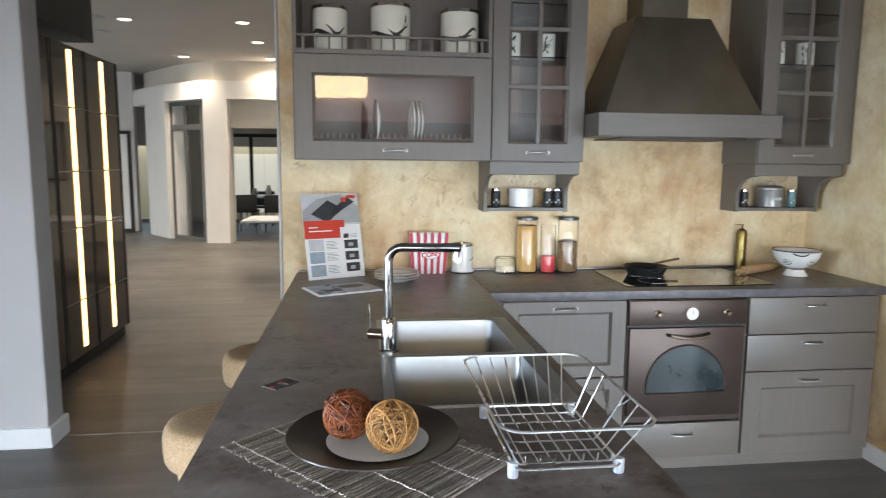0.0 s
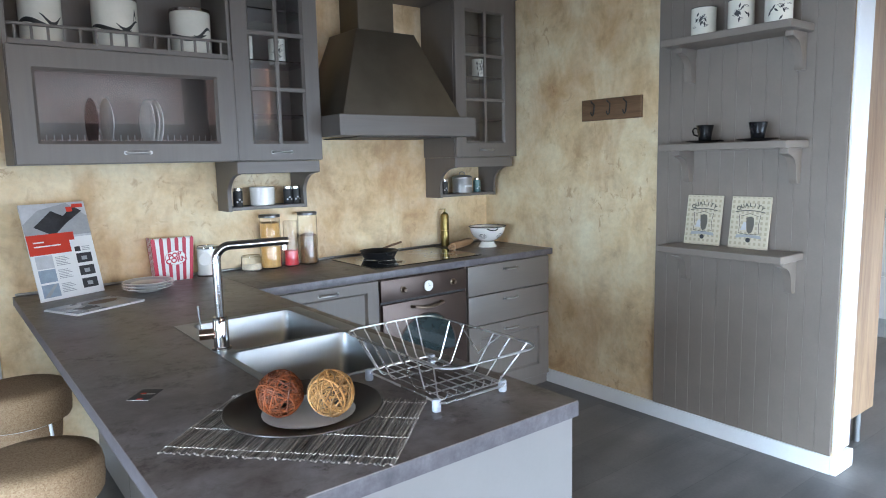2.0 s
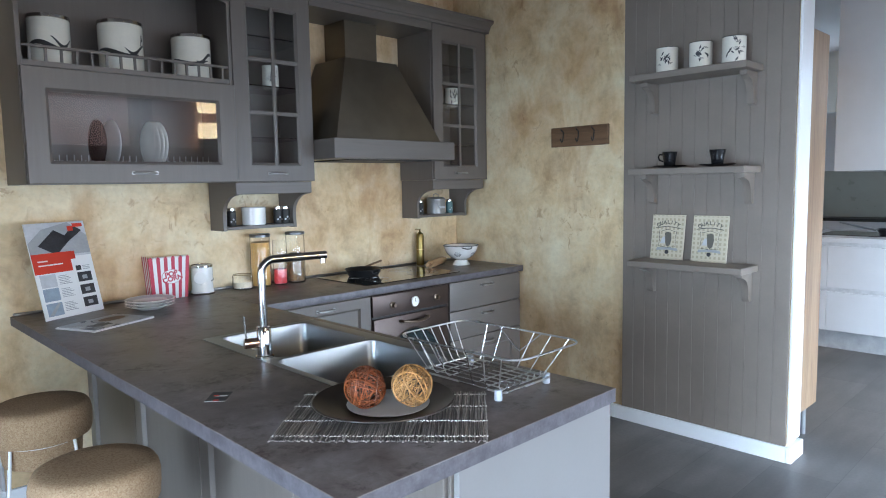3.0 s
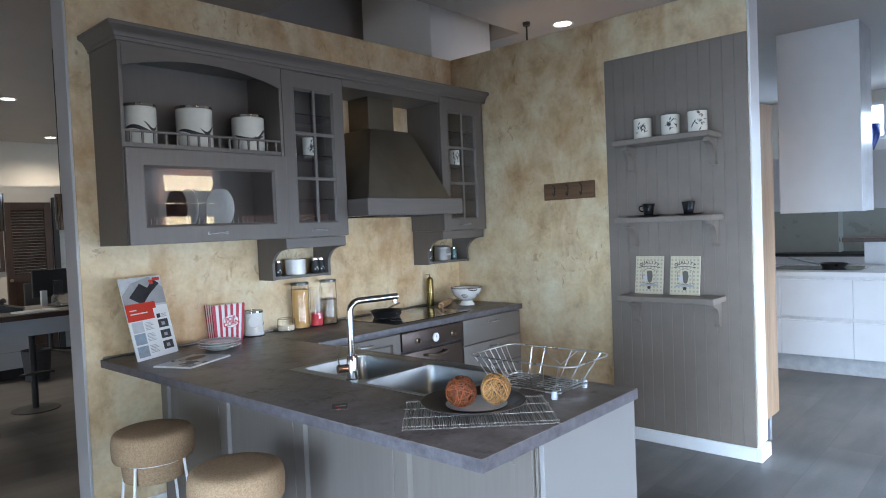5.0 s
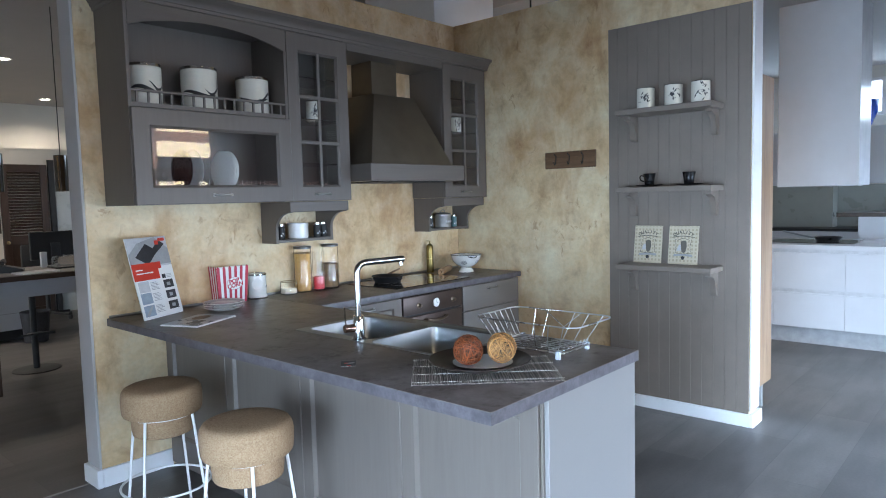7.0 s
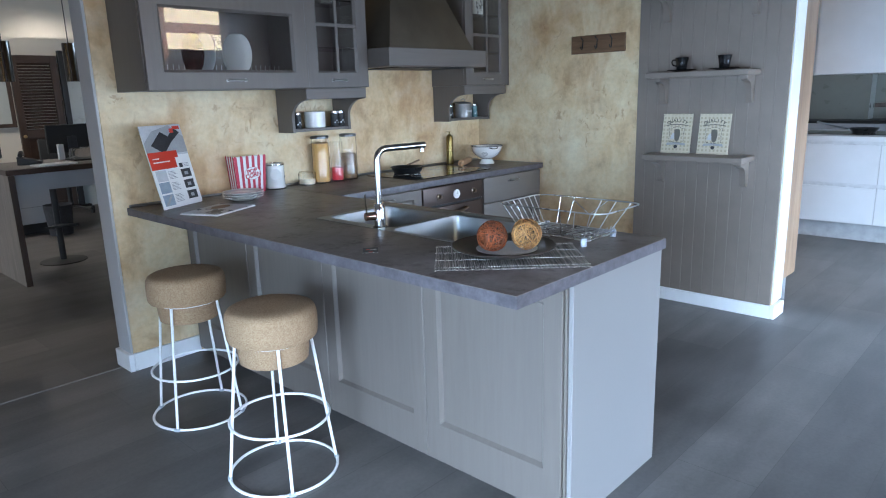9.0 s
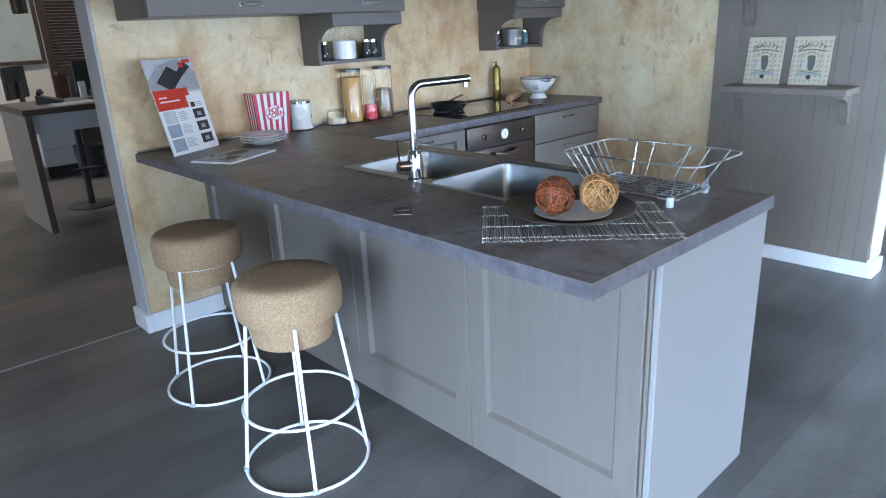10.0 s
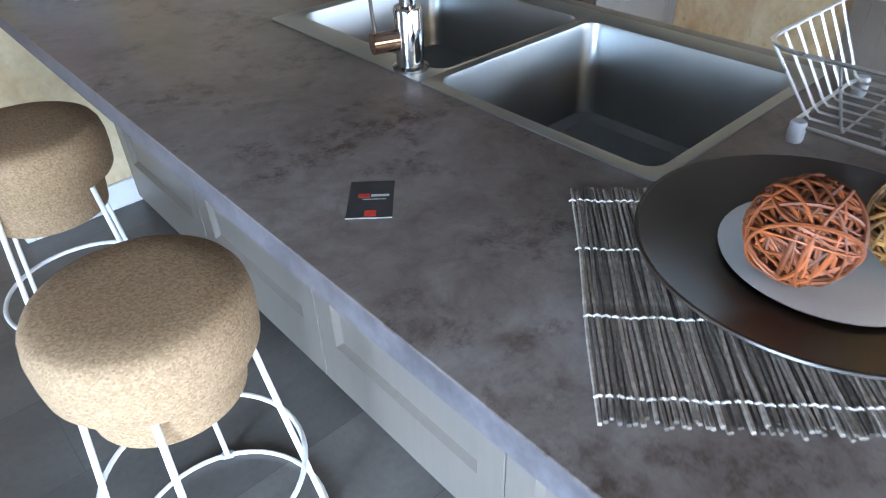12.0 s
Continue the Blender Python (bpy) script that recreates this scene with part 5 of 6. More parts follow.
M_GLAZE = mat("black_glaze", (0.007, 0.007, 0.008), 0.22, 0, 0.1, relief=0.0)
for y, ang in ((1.795, 95), (1.530, 170)):
    s = thing("saucer", "black glazed saucer on the shelf", "saucer", (SX, y, SHELVES[1] + 0.0005), group="black saucers")
    part("dish", lathe([(0, 0), (0.036, 0), (0.088, 0.011), (0.089, 0.013), (0.086, 0.013), (0.036, 0.005), (0, 0.005)], 36), M_GLAZE, s)
    c = thing("cup", "black glazed coffee cup on a saucer", "cup", (SX, y, SHELVES[1] + 0.006), ang - 90 if ang == 95 else 90, group="black cups")
    part("bowl", lathe([(0, 0), (0.026, 0), (0.028, 0.004), (0.034, 0.045), (0.041, 0.080), (0.042, 0.082), (0.039, 0.081), (0.031, 0.045), (0.024, 0.006), (0, 0.006)], 32), M_GLAZE, c)
    part("handle", tube([(0, 0.037, 0.066), (0, 0.055, 0.070), (0, 0.064, 0.056), (0, 0.056, 0.038), (0, 0.034, 0.030)], 0.0042, 8), M_GLAZE, c)

M_TILE = mat("cream_printed_tile", (0.60, 0.535, 0.40), 0.4, 0, 0.05, relief=0.0)
M_TILEB = mat("beige_check_print", (0.44, 0.385, 0.275), 0.4, 0, 0.05, relief=0.0)
M_TDRAW = mat("grey_brown_print", (0.13, 0.12, 0.10), 0.45, 0, 0.1, relief=0.0)
for y0 in (1.757, 1.512):
    t = thing("picture_tile", "cream printed tile with the word quality leaning on the wall", "picture tile", group="printed tiles")
    w_, h_ = 0.198, 0.255
    t.matrix_basis = pose(WE - 0.062, y0 + w_, SHELVES[2] + 0.0005) @ pose(0, 0, 0, 0, 0, -90) @ pose(0, 0, 0, 82, 0, 0)
    part("tile", boxm(0, w_, 0, h_, -0.008, 0, bevel=0.0015), M_TILE, t)
    for k in range(8):
        printed(t, "check_band", 0.006 + k * 0.0245, 0.006 + k * 0.0245 + 0.012, 0.004, h_ - 0.004, M_TILEB, 0.0003)
    for k in range(10):
        printed(t, "check_band", 0.004, w_ - 0.004, 0.006 + 0.0255 * k, 0.006 + 0.0255 * k + 0.011, M_TILE, 0.0003, 0.0003)
    for i, ch in enumerate("QUALITY"):
        a = 62 * (0.5 - i / 6)
        lettering(ch, 0.028, t, pose(w_ / 2 - 0.115 * math.sin(radians(a)), 0.098 + 0.115 * math.cos(radians(a)), 0.001, 0, 0, a), M_TDRAW)
    part("ribbon", tube([(0.025 + 0.148 * q / 12, 0.178 + 0.009 * math.sin(q * math.pi / 12), 0.0008) for q in range(13)], 0.0035, 4), M_TDRAW, t)
    shield = [(0.045, 0.165), (0.06, 0.16), (0.10, 0.172), (0.138, 0.16), (0.153, 0.165), (0.146, 0.12), (0.15, 0.075), (0.10, 0.068), (0.048, 0.075), (0.052, 0.12)]
    part("shield_line", tube([(u, v, 0.0008) for u, v in shield], 0.0013, 4, closed=True), M_PDARK, t)
    part("drawn_sheaf", slab([(0.082, 0.15), (0.10, 0.158), (0.12, 0.152), (0.124, 0.12), (0.118, 0.085), (0.102, 0.072), (0.09, 0.085), (0.085, 0.12)], 0.0005, "z", 0.0007), M_TDRAW, t, smooth=0)
    part("drawn_leaf", slab([(0.056, 0.09), (0.07, 0.128), (0.084, 0.13), (0.086, 0.09)], 0.0005, "z", 0.0007), M_PLIGHT, t, smooth=0)
    part("drawn_banner", slab([(0.035, 0.05), (0.10, 0.056), (0.165, 0.05), (0.16, 0.066), (0.10, 0.070), (0.04, 0.066)], 0.0005, "z", 0.0007), M_PGREY, t, smooth=0)
    part("drawn_oval", lathe([(0, 0), (0.012, 0), (0.012, 0.0012), (0, 0.0012)], 16, at=(0.10, 0.042, 0.0)), M_PDARK, t, smooth=0)

ZS = 1.248 + 0.0225
M_TEAL = mat("teal_glaze", (0.10, 0.20, 0.21), 0.3, 0, 0.05, relief=0.0)


def spice_jar(x, y, m_=M_DARK):
    s = thing("spice_jar", "small dark spice jar with a pale round label", "spice jar", (x, y, ZS), group="spice jars")
    part("body", lathe([(0, 0), (0.024, 0), (0.025, 0.002), (0.025, 0.080), (0.021, 0.085), (0, 0.085)], 24), m_, s)
    part("lid", lathe([(0.0215, 0.084), (0.0225, 0.085), (0.0225, 0.098), (0.0205, 0.100), (0, 0.100)], 24), M_LIDS, s, "tin lid")
    for k in range(3):
        a = radians(-90 + 30 * (k - 1))
        o = part("label_mark", lathe([(0, 0), (0.0055, 0), (0.0055, 0.0006), (0, 0.0006)], 10), M_PLIGHT, s, smooth=0)
        o.matrix_basis = pose(0.0253 * math.cos(a), 0.0253 * math.sin(a), 0.026 + 0.012 * (k % 2), 90, 0, math.degrees(a) + 90)


for x in (0.715, 1.005, 1.055):
    spice_jar(x, 3.495)
pot = thing("sugar_pot", "white enamel pot with a dark rim on the spice shelf", "pot", (0.86, 3.51, ZS))
part("body", lathe([(0, 0), (0.062, 0), (0.066, 0.004), (0.068, 0.098), (0.065, 0.1), (0.064, 0.006), (0, 0.006)], 36), M_CERAMIC, pot)
part("rim", tube([(0.067 * math.cos(a / 16 * math.pi), 0.067 * math.sin(a / 16 * math.pi), 0.099) for a in range(32)], 0.0018, 6, closed=True), M_GREYRIM, pot)
pot = thing("sugar_pot", "grey metal lidded pot with a bow handle on the spice shelf", "pot", (2.30, 3.51, ZS))
M_PEWTER = mat("dull_pewter", (0.30, 0.29, 0.28), 0.42, 0.6, 0.06, relief=0.02)
part("body", lathe(big([(0, 0), (0.054, 0), (0.057, 0.004), (0.057, 0.078), (0.059, 0.082), (0, 0.082)], 1.18), 36), M_PEWTER, pot)
part("lid", lathe(big([(0.060, 0.0822), (0.060, 0.090), (0.045, 0.100), (0, 0.104)], 1.18), 36), M_PEWTER, pot)
part("handle", tube([(-0.026, 0, 0.119), (-0.022, 0, 0.137), (0, 0, 0.144), (0.022, 0, 0.137), (0.026, 0, 0.119)], 0.003, 8), M_PEWTER, pot)
printed_bar = part("label_bar", boxm(-0.028, 0.028, -0.0692, -0.055, 0.040, 0.055), M_PLIGHT, pot)
spice_jar(2.425, 3.50, M_TEAL)
spice_jar(2.135, 3.50, M_DARK)

M_WINE = mat("dark_red_glaze", (0.055, 0.016, 0.014), 0.2, 0, 0.1, relief=0.0, coat=0.3)
RIM = [(0, 0.0), (0.06, 0.0), (0.066, 0.003), (0.118, 0.020), (0.120, 0.022), (0.117, 0.023), (0.066, 0.008), (0, 0.006)]
for x, m_, lab in ((0.022, M_WINE, "dark red dinner plate standing in the plate rack"), (0.085, M_CERAMIC, "white dinner plate standing in the plate rack"),
                   (0.262, M_CERAMIC, "white dinner plate standing in the plate rack"), (0.282, M_CERAMIC, "white dinner plate standing in the plate rack"), (0.300, M_CERAMIC, "white dinner plate standing in the plate rack")):
    p_ = thing("dinner_plate", lab, "plate", (x, UF + 0.13, UZ0 + 0.082 + 0.108), group="plates in the rack")
    o = part("dish", lathe(big(RIM, 0.91), 44), m_, p_)
    o.matrix_basis = pose(0, 0, 0, 0, 0, 10) @ pose(0, 0, 0, 0, -90, 0) @ pose(0, 0, -0.01, -6, 0, 0)

for i, (x, z, seed) in enumerate(((0.768, 2.0265, 1), (0.950, 2.0265, 2), (2.215, 2.0265, 4), (2.385, 2.0265, 5))):
    c = thing("mug", "ivory mug with painted dark sprigs behind the glass", "mug", (x, 3.42, z), group="mugs in the glazed cabinets")
    part("body", lathe([(0, 0), (0.042, 0), (0.045, 0.004), (0.045, 0.128), (0.042, 0.128), (0.042, 0.006), (0, 0.006)], 28), M_IVORY, c)
    part("handle", tube([(0.044, 0, 0.105), (0.064, 0, 0.102), (0.072, 0, 0.068), (0.061, 0, 0.035), (0.044, 0, 0.030)], 0.0045, 8), M_IVORY, c).matrix_basis = pose(0, 0, 0, 0, 0, 60)
    leafy(c, 0.045, 248, 0.068, 1.15, 40 + seed)

# ---- bar stools ----


def stool(at, turn):
    s = thing("bar_stool", "cork-seated bar stool on a white wire base", "stool", at, turn, group="cork bar stools")
    prof_s = [(0, 0.567), (0.150, 0.567), (0.166, 0.570), (0.171, 0.579), (0.174, 0.61), (0.1745, 0.648), (0.170, 0.673), (0.162, 0.686), (0.148, 0.6925), (0.10, 0.6945), (0, 0.695)]
    part("seat", lathe(prof_s, 48), M_CORK, s, "thick round pressed cork seat")
    part("seat_base", lathe([(0, 0.474), (0.118, 0.474), (0.130, 0.480), (0.134, 0.508), (0.138, 0.566), (0, 0.566)], 48), M_CORK, s, "narrower cork drum under the seat")
    RB, RM = 0.212, 0.194
    part("floor_ring", tube([(RB * math.cos(a / 24 * math.pi), RB * math.sin(a / 24 * math.pi), 0.007) for a in range(48)], 0.0058, 8, closed=True), M_ENAMEL, s)
    part("foot_ring", tube([(RM * math.cos(a / 24 * math.pi), RM * math.sin(a / 24 * math.pi), 0.235) for a in range(48)], 0.0055, 8, closed=True), M_ENAMEL, s)
    part("top_ring", tube([(0.140 * math.cos(a / 24 * math.pi), 0.140 * math.sin(a / 24 * math.pi), 0.562) for a in range(48)], 0.003, 8, closed=True), M_ENAMEL, s)
    for k in range(4):
        a = k * math.pi / 2
        r0, r1 = 0.142, RB - 0.002
        leg = part("leg", tube([(r0 * math.cos(a), r0 * math.sin(a), 0.568), (r1 * math.cos(a), r1 * math.sin(a), 0.008)], 0.0062, 10), M_ENAMEL, s)
        clip = part("foot_clip", boxm(-0.009, 0.009, -0.014, 0.014, 0, 0.014, bevel=0.003), M_FOOT, leg, "grey plastic glide")
        clip.matrix_basis = pose(RB * math.cos(a), RB * math.sin(a), 0.0, 0, 0, math.degrees(a))
    return s


stool((-0.449, 2.092, 0), 244)
stool((-0.417, 2.848, 0), 214)

# ---- the rest of the showroom, seen past the ends of the walls ----
M_DARKWOOD = wood_mat("dark_brown_wood", (0.035, 0.020, 0.014), (0.075, 0.045, 0.03), 0.45, (9, 9, 0.7))
M_DARKWOODH = wood_mat("dark_brown_wood_lying", (0.035, 0.020, 0.014), (0.075, 0.045, 0.03), 0.45, (0.7, 9, 9))
M_OAK = wood_mat("natural_oak", (0.22, 0.13, 0.075), (0.36, 0.235, 0.14), 0.5, (8, 8, 0.6))
M_GLOSSW = mat("white_lacquer", (0.62, 0.63, 0.65), 0.22, 0, 0.02, relief=0.0)
M_SAGE = mat("sage_grey_splashback", (0.27, 0.28, 0.25), 0.3, 0, 0.04, relief=0.0)
M_BRONZE = mat("smoked_bronze_glass", (0.035, 0.022, 0.016), 0.08, 0, 0.2, relief=0.0, coat=0.4)
M_LED = glow_mat("warm_led_strip", (1.0, 0.64, 0.28), 4.2)
M_SPOT = glow_mat("downlight_lens", (1.0, 0.9, 0.74), 14.0)
M_MIRRORM = mat("smoked_mirror_metal", (0.20, 0.19, 0.18), 0.08, 1.0, 0.05, relief=0.0)
M_TAUPEF = mat("tan_seat_leather", (0.40, 0.30, 0.17), 0.5, 0, 0.08, relief=0.1)
M_GREYW = wood_mat("greyed_wood_veneer", (0.17, 0.145, 0.125), (0.27, 0.235, 0.205), 0.5, (9, 9, 0.7))

for x, y in SPOTS[:8]:
    d = thing("downlight", "round recessed ceiling downlight, lit warm white", "downlight", (x, y, HZ), group="ceiling downlights")
    part("rim", lathe([(0.075, 0.0), (0.095, -0.002), (0.098, -0.006), (0.090, -0.010), (0.075, -0.006)], 28), M_WHITE, d)
    part("lens", lathe([(0, -0.004), (0.074, -0.004), (0.074, -0.001), (0, -0.001)], 24), M_SPOT, d, "glowing lens")
for x, y in ((-3.6, 10.2), (-3.3, 9.2), (1.9, 6.3)):
    d = thing("ceiling_vent", "small round dark ceiling vent", "vent", (x, y, HZ), group="ceiling vents")
    part("plate", lathe([(0, -0.012), (0.09, -0.012), (0.11, -0.004), (0.11, 0), (0, 0)], 24), M_PGREY, d)
d = thing("ceiling_hook", "small black rod hanging from the ceiling", "ceiling fitting", (3.20, 3.22, HZ))
part("rod", tube([(0, 0, 0), (0, 0, -0.20)], 0.008, 8), M_DARK, d)
part("cap", lathe([(0, -0.03), (0.03, -0.03), (0.035, 0), (0, 0)], 16), M_DARK, d)

# white pillar behind the wall corner
structure("pillar", boxm(2.553, 3.389, 3.77, 4.64, 0, BZ, bevel=0.004), M_WHITE, "square white painted pillar", "pillar")
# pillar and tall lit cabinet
# white pillar, dimmed through its colour
structure("pillar", boxm(-2.9, -1.635, 3.56, 3.74, 0, HZ, bevel=0.004), M_WHITE_SHADED, "broad white painted pillar", "pillar")
structure("baseboard", boxm(-2.92, -1.615, 3.54, 3.76, 0, 0.11, bevel=0.003), M_SKIRT, "white painted skirting board", "baseboard")
structure("bulkhead", boxm(-2.7, -2.1, 4.4, 5.75, 2.42, HZ), M_DARK, "dark grey boxed bulkhead", "bulkhead")
tall = thing("display_cabinet", "tall smoked-glass display cabinet with lit strips", "cabinet", (-1.993, 0, 0))
part("carcass", boxm(-0.62, -0.03, 4.42, 5.93, 0.09, 2.29), M_DARKWOOD, tall)
part("plinth", boxm(-0.6, -0.04, 4.44, 5.91, 0, 0.089), M_DARK, tall)
for y0, y1 in ((4.42, 4.72), (4.73, 5.28), (5.29, 5.93)):
    d = part("glass_door", boxm(-0.028, -0.006, y0 + 0.004, y1 - 0.004, 0.10, 2.285, bevel=0.002), M_BRONZE, tall, "smoked bronze glass door")
    part("door_edge", boxm(-0.029, -0.001, y1 - 0.03, y1 - 0.005, 0.10, 2.284), M_DARK, d)
for y in (5.005, 5.585):
    cuts = [0.15, 0.50, 1.02, 1.42, 1.86, 2.26]
    for a, b in zip(cuts, cuts[1:]):
        part("led_strip", boxm(-0.0055, 0.0, y - 0.03, y + 0.03, a + 0.006, b - 0.006), M_LED, tall, "warm glowing light strip", 0)
for z in (0.50, 1.02, 1.42, 1.86):
    for y0, y1 in ((4.735, 5.27), (5.295, 5.92)):
        part("shelf_edge", boxm(-0.0058, -0.003, y0, y1, z - 0.003, z + 0.003), M_HANDLE, tall)

# faceted far wall: piers, beam and glazed opening
pts = [(-4.65, 14.7), (-4.26, 14.15), (-3.65, 13.31), (-2.79, 12.54), (-2.37, 12.50), (-0.2, 12.50)]


def facing(p, q, z0, z1, t, name, label, category, material=M_WHITE):
    a, b = Vector((*p, 0)), Vector((*q, 0))
    d = (b - a).normalized()
    nrm = Vector((-d.y, d.x, 0)) * t
    bm = bmesh.new()
    lo = [bm.verts.new(v + Vector((0, 0, z0))) for v in (a, b, b + nrm, a + nrm)]
    hi = [bm.verts.new(v + Vector((0, 0, z1))) for v in (a, b, b + nrm, a + nrm)]
    bm.faces.new(lo)
    bm.faces.new(hi)
    for i in range(4):
        j = (i + 1) % 4
        bm.faces.new((lo[i], lo[j], hi[j], hi[i]))
    return structure(name, bm, material, label, category, 0)


for i, (p, q) in enumerate(zip(pts, pts[1:])):
    facing(p, q, 2.60, 2.92, 0.35, "beam", "white faceted ceiling beam", "beam")
    facing((p[0] + 0.15, p[1] + 0.25), (q[0] + 0.15, q[1] + 0.25), 2.92, HZ, 0.2, "bulkhead", "cream bulkhead above the beam", "bulkhead", M_CREAM)
    if i in (1, 3):
        facing(p, q, 0, 2.60, 0.40, "pier", "white painted pier", "pier")
facing((-1.05, 12.5), (-0.2, 12.5), 0, 2.6, 0.3, "pier", "white painted pier", "pier")
facing((-2.36, 12.75), (-1.06, 12.75), 2.10, 2.60, 0.1, "bulkhead", "cream panel over the opening", "bulkhead", M_CREAM)
facing((-8.0, 14.6), (-4.66, 14.72), 0, HZ, 0.2, "wall_hall", "white painted hall wall", "wall")


def framed(name, label, p, q, z0, z1, bar=0.06, material=M_DARK, parts=1):
    a, b = Vector((*p, 0)), Vector((*q, 0))
    L = (b - a).length
    t = thing(name, label, "glazed door", (p[0], p[1], 0), math.degrees(math.atan2(b.y - a.y, b.x - a.x)))
    for x in [0] + [L * k / parts - bar / 2 for k in range(1, parts)] + [L - bar]:
        part("upright", boxm(x, x + bar, 0, 0.06, z0, z1, bevel=0.003), material, t)
    for z in (z0, z1 - bar):
        part("cross_bar", boxm(bar, L - bar, 0.002, 0.058, z, z + bar), material, t)
    g = part("glass_pane", boxm(bar, L - bar, 0.026, 0.034, z0 + bar, z1 - bar), M_GLASS, t, "clear glass pane", 0)
    g.visible_shadow = False
    return t


M_ALU = mat("grey_aluminium_frame", (0.17, 0.165, 0.155), 0.4, 0.6, 0.04, relief=0.0)
gd = framed("glass_door", "grey framed glass door between white piers", (-3.62, 13.40), (-2.83, 12.68), 0.0, 2.58, 0.07, M_ALU, 2)
part("cross_bar", boxm(0.07, 1.0, 0.002, 0.058, 2.06, 2.16), M_ALU, gd)
framed("glass_door", "black framed glass door in the hall wall", (-5.3, 14.52), (-4.7, 14.58), 0.0, 2.1, 0.07, M_DARK)
framed("glass_screen", "dark framed glazed screen behind the dining table", (-3.4, 16.6), (-1.0, 16.6), 0.0, 2.15, 0.08, M_DARK, 3)

# dining table and chairs
table = thing("dining_table", "long white dining table laid for display", "table", (-1.75, 15.1, 0))
part("tabletop", boxm(-0.9, 0.9, -0.45, 0.45, 0.71, 0.75, bevel=0.004), M_GLOSSW, table)
for x in (-0.8, 0.8):
    for y in (-0.38, 0.38):
        part("leg", boxm(x - 0.03, x + 0.03, y - 0.03, y + 0.03, 0, 0.709), M_GLOSSW, table)


def dining_chair():
    c = thing("dining_chair", "black moulded dining chair on thin legs", "chair", group="chairs at the table")
    part("seat", boxm(-0.22, 0.22, -0.21, 0.21, 0.43, 0.47, bevel=0.018, seg=2), M_DARK, c)
    bm = bmesh.new()
    box(bm, -0.21, 0.21, -0.25, -0.215, 0.47, 0.80, bevel=0.014, seg=2)
    part("backrest", bm, M_DARK, c)
    for x in (-0.18, 0.18):
        for y in (-0.18, 0.18):
            part("leg", tube([(x, y, 0.43), (x * 1.1, y * 1.1, 0.0)], 0.011, 8), M_DARK, c)
    return c


ch = dining_chair()
ch.matrix_basis = pose(-2.35, 14.45, 0)
for x, y, r in ((-1.8, 14.42, 6), (-1.25, 14.45, -5), (-2.2, 15.75, 180), (-1.4, 15.75, 180)):
    copy_thing(ch, pose(x, y, 0, 0, 0, r))
for x, h in ((-2.3, 0.16), (-2.0, 0.22), (-1.5, 0.14)):
    v = thing("table_vase", "white ceramic vase on the dining table", "vase", (x, 15.05, 0.7505))
    part("body", lathe([(0, 0), (0.05, 0), (0.07, h * 0.4), (0.04, h * 0.8), (0.05, h), (0.046, h), (0.036, h * 0.8), (0.06, h * 0.4), (0, 0.01)], 24), M_CERAMIC, v)

# reception counter, stool and desk
counter = thing("reception_counter", "counter with greyed wood side and dark edges", "counter", (-0.27, 6.08, 0))
part("side_panel", boxm(0.0, 0.045, 0.0, 0.82, 0, 0.918, bevel=0.002), M_GREYW, counter)
part("side_edge", boxm(0.0, 0.046, -0.003, -0.0005, 0, 0.918), M_DARKWOOD, counter)
part("countertop", boxm(-0.01, 2.9, -0.004, 0.86, 0.92, 0.962, bevel=0.002), M_DARKWOODH, counter)
part("top_surface", boxm(0.0, 2.89, 0.01, 0.85, 0.9625, 0.966), M_GREYW, counter)
part("apron", boxm(0.05, 2.85, 0.5, 0.53, 0.725, 0.918), M_GLOSSW, counter, "white apron panel")
part("side_panel", boxm(2.845, 2.89, 0.0, 0.82, 0, 0.918, bevel=0.002), M_GREYW, counter)
desk = thing("office_desk", "white office desk with closed drawer front", "desk", (-0.9, 8.62, 0))
part("desktop", boxm(-0.6, 3.4, 0, 0.85, 0.72, 0.75, bevel=0.003), M_GLOSSW, desk)
part("drawer_block", boxm(1.233, 1.66, 0.02, 0.62, 0.12, 0.719, bevel=0.003), M_GLOSSW, desk)
for z in (0.31, 0.515):
    part("drawer_gap", boxm(1.236, 1.657, 0.0185, 0.0195, z, z + 0.006), M_PGREY, desk)
part("plinth", boxm(1.25, 1.64, 0.05, 0.6, 0, 0.119), M_DARK, desk)
part("leg_panel", boxm(3.3, 3.34, 0.03, 0.8, 0, 0.719), M_GLOSSW, desk)
bs = thing("bar_stool", "low-backed black stool with round tan seat", "stool", (0.262, 6.86, 0))
part("seat", lathe([(0, 0.725), (0.16, 0.725), (0.182, 0.735), (0.186, 0.752), (0.178, 0.768), (0.15, 0.776), (0, 0.778)], 36), M_TAUPEF, bs, "round tan upholstered seat")
part("column", tube([(0, 0, 0.02), (0, 0, 0.724)], 0.028, 16), M_DARK, bs)
part("base", lathe([(0, 0.016), (0.03, 0.018), (0.20, 0.010), (0.205, 0.004), (0.2, 0), (0, 0)], 40), M_DARK, bs, "flat black round base")
part("footrest", slab([(-0.03, -0.02), (-0.15, -0.10), (0.14, -0.12), (0.03, -0.02)], 0.02, "z", 0.34), M_DARK, bs)
for x in (-0.045, 0.466):
    p_ = thing("pendant_lamp", "smoked metal cylinder pendant lamp on a thin cable", "pendant lamp", (x, 6.5, 0), group="pendant lamps")
    part("shade", lathe([(0.050, 1.66), (0.056, 1.66), (0.056, 1.985), (0.012, 1.99), (0.012, 1.984), (0.050, 1.978)], 32), M_MIRRORM, p_)
    part("cable", tube([(0, 0, 1.988), (0, 0, HZ)], 0.004, 6), M_DARK, p_)
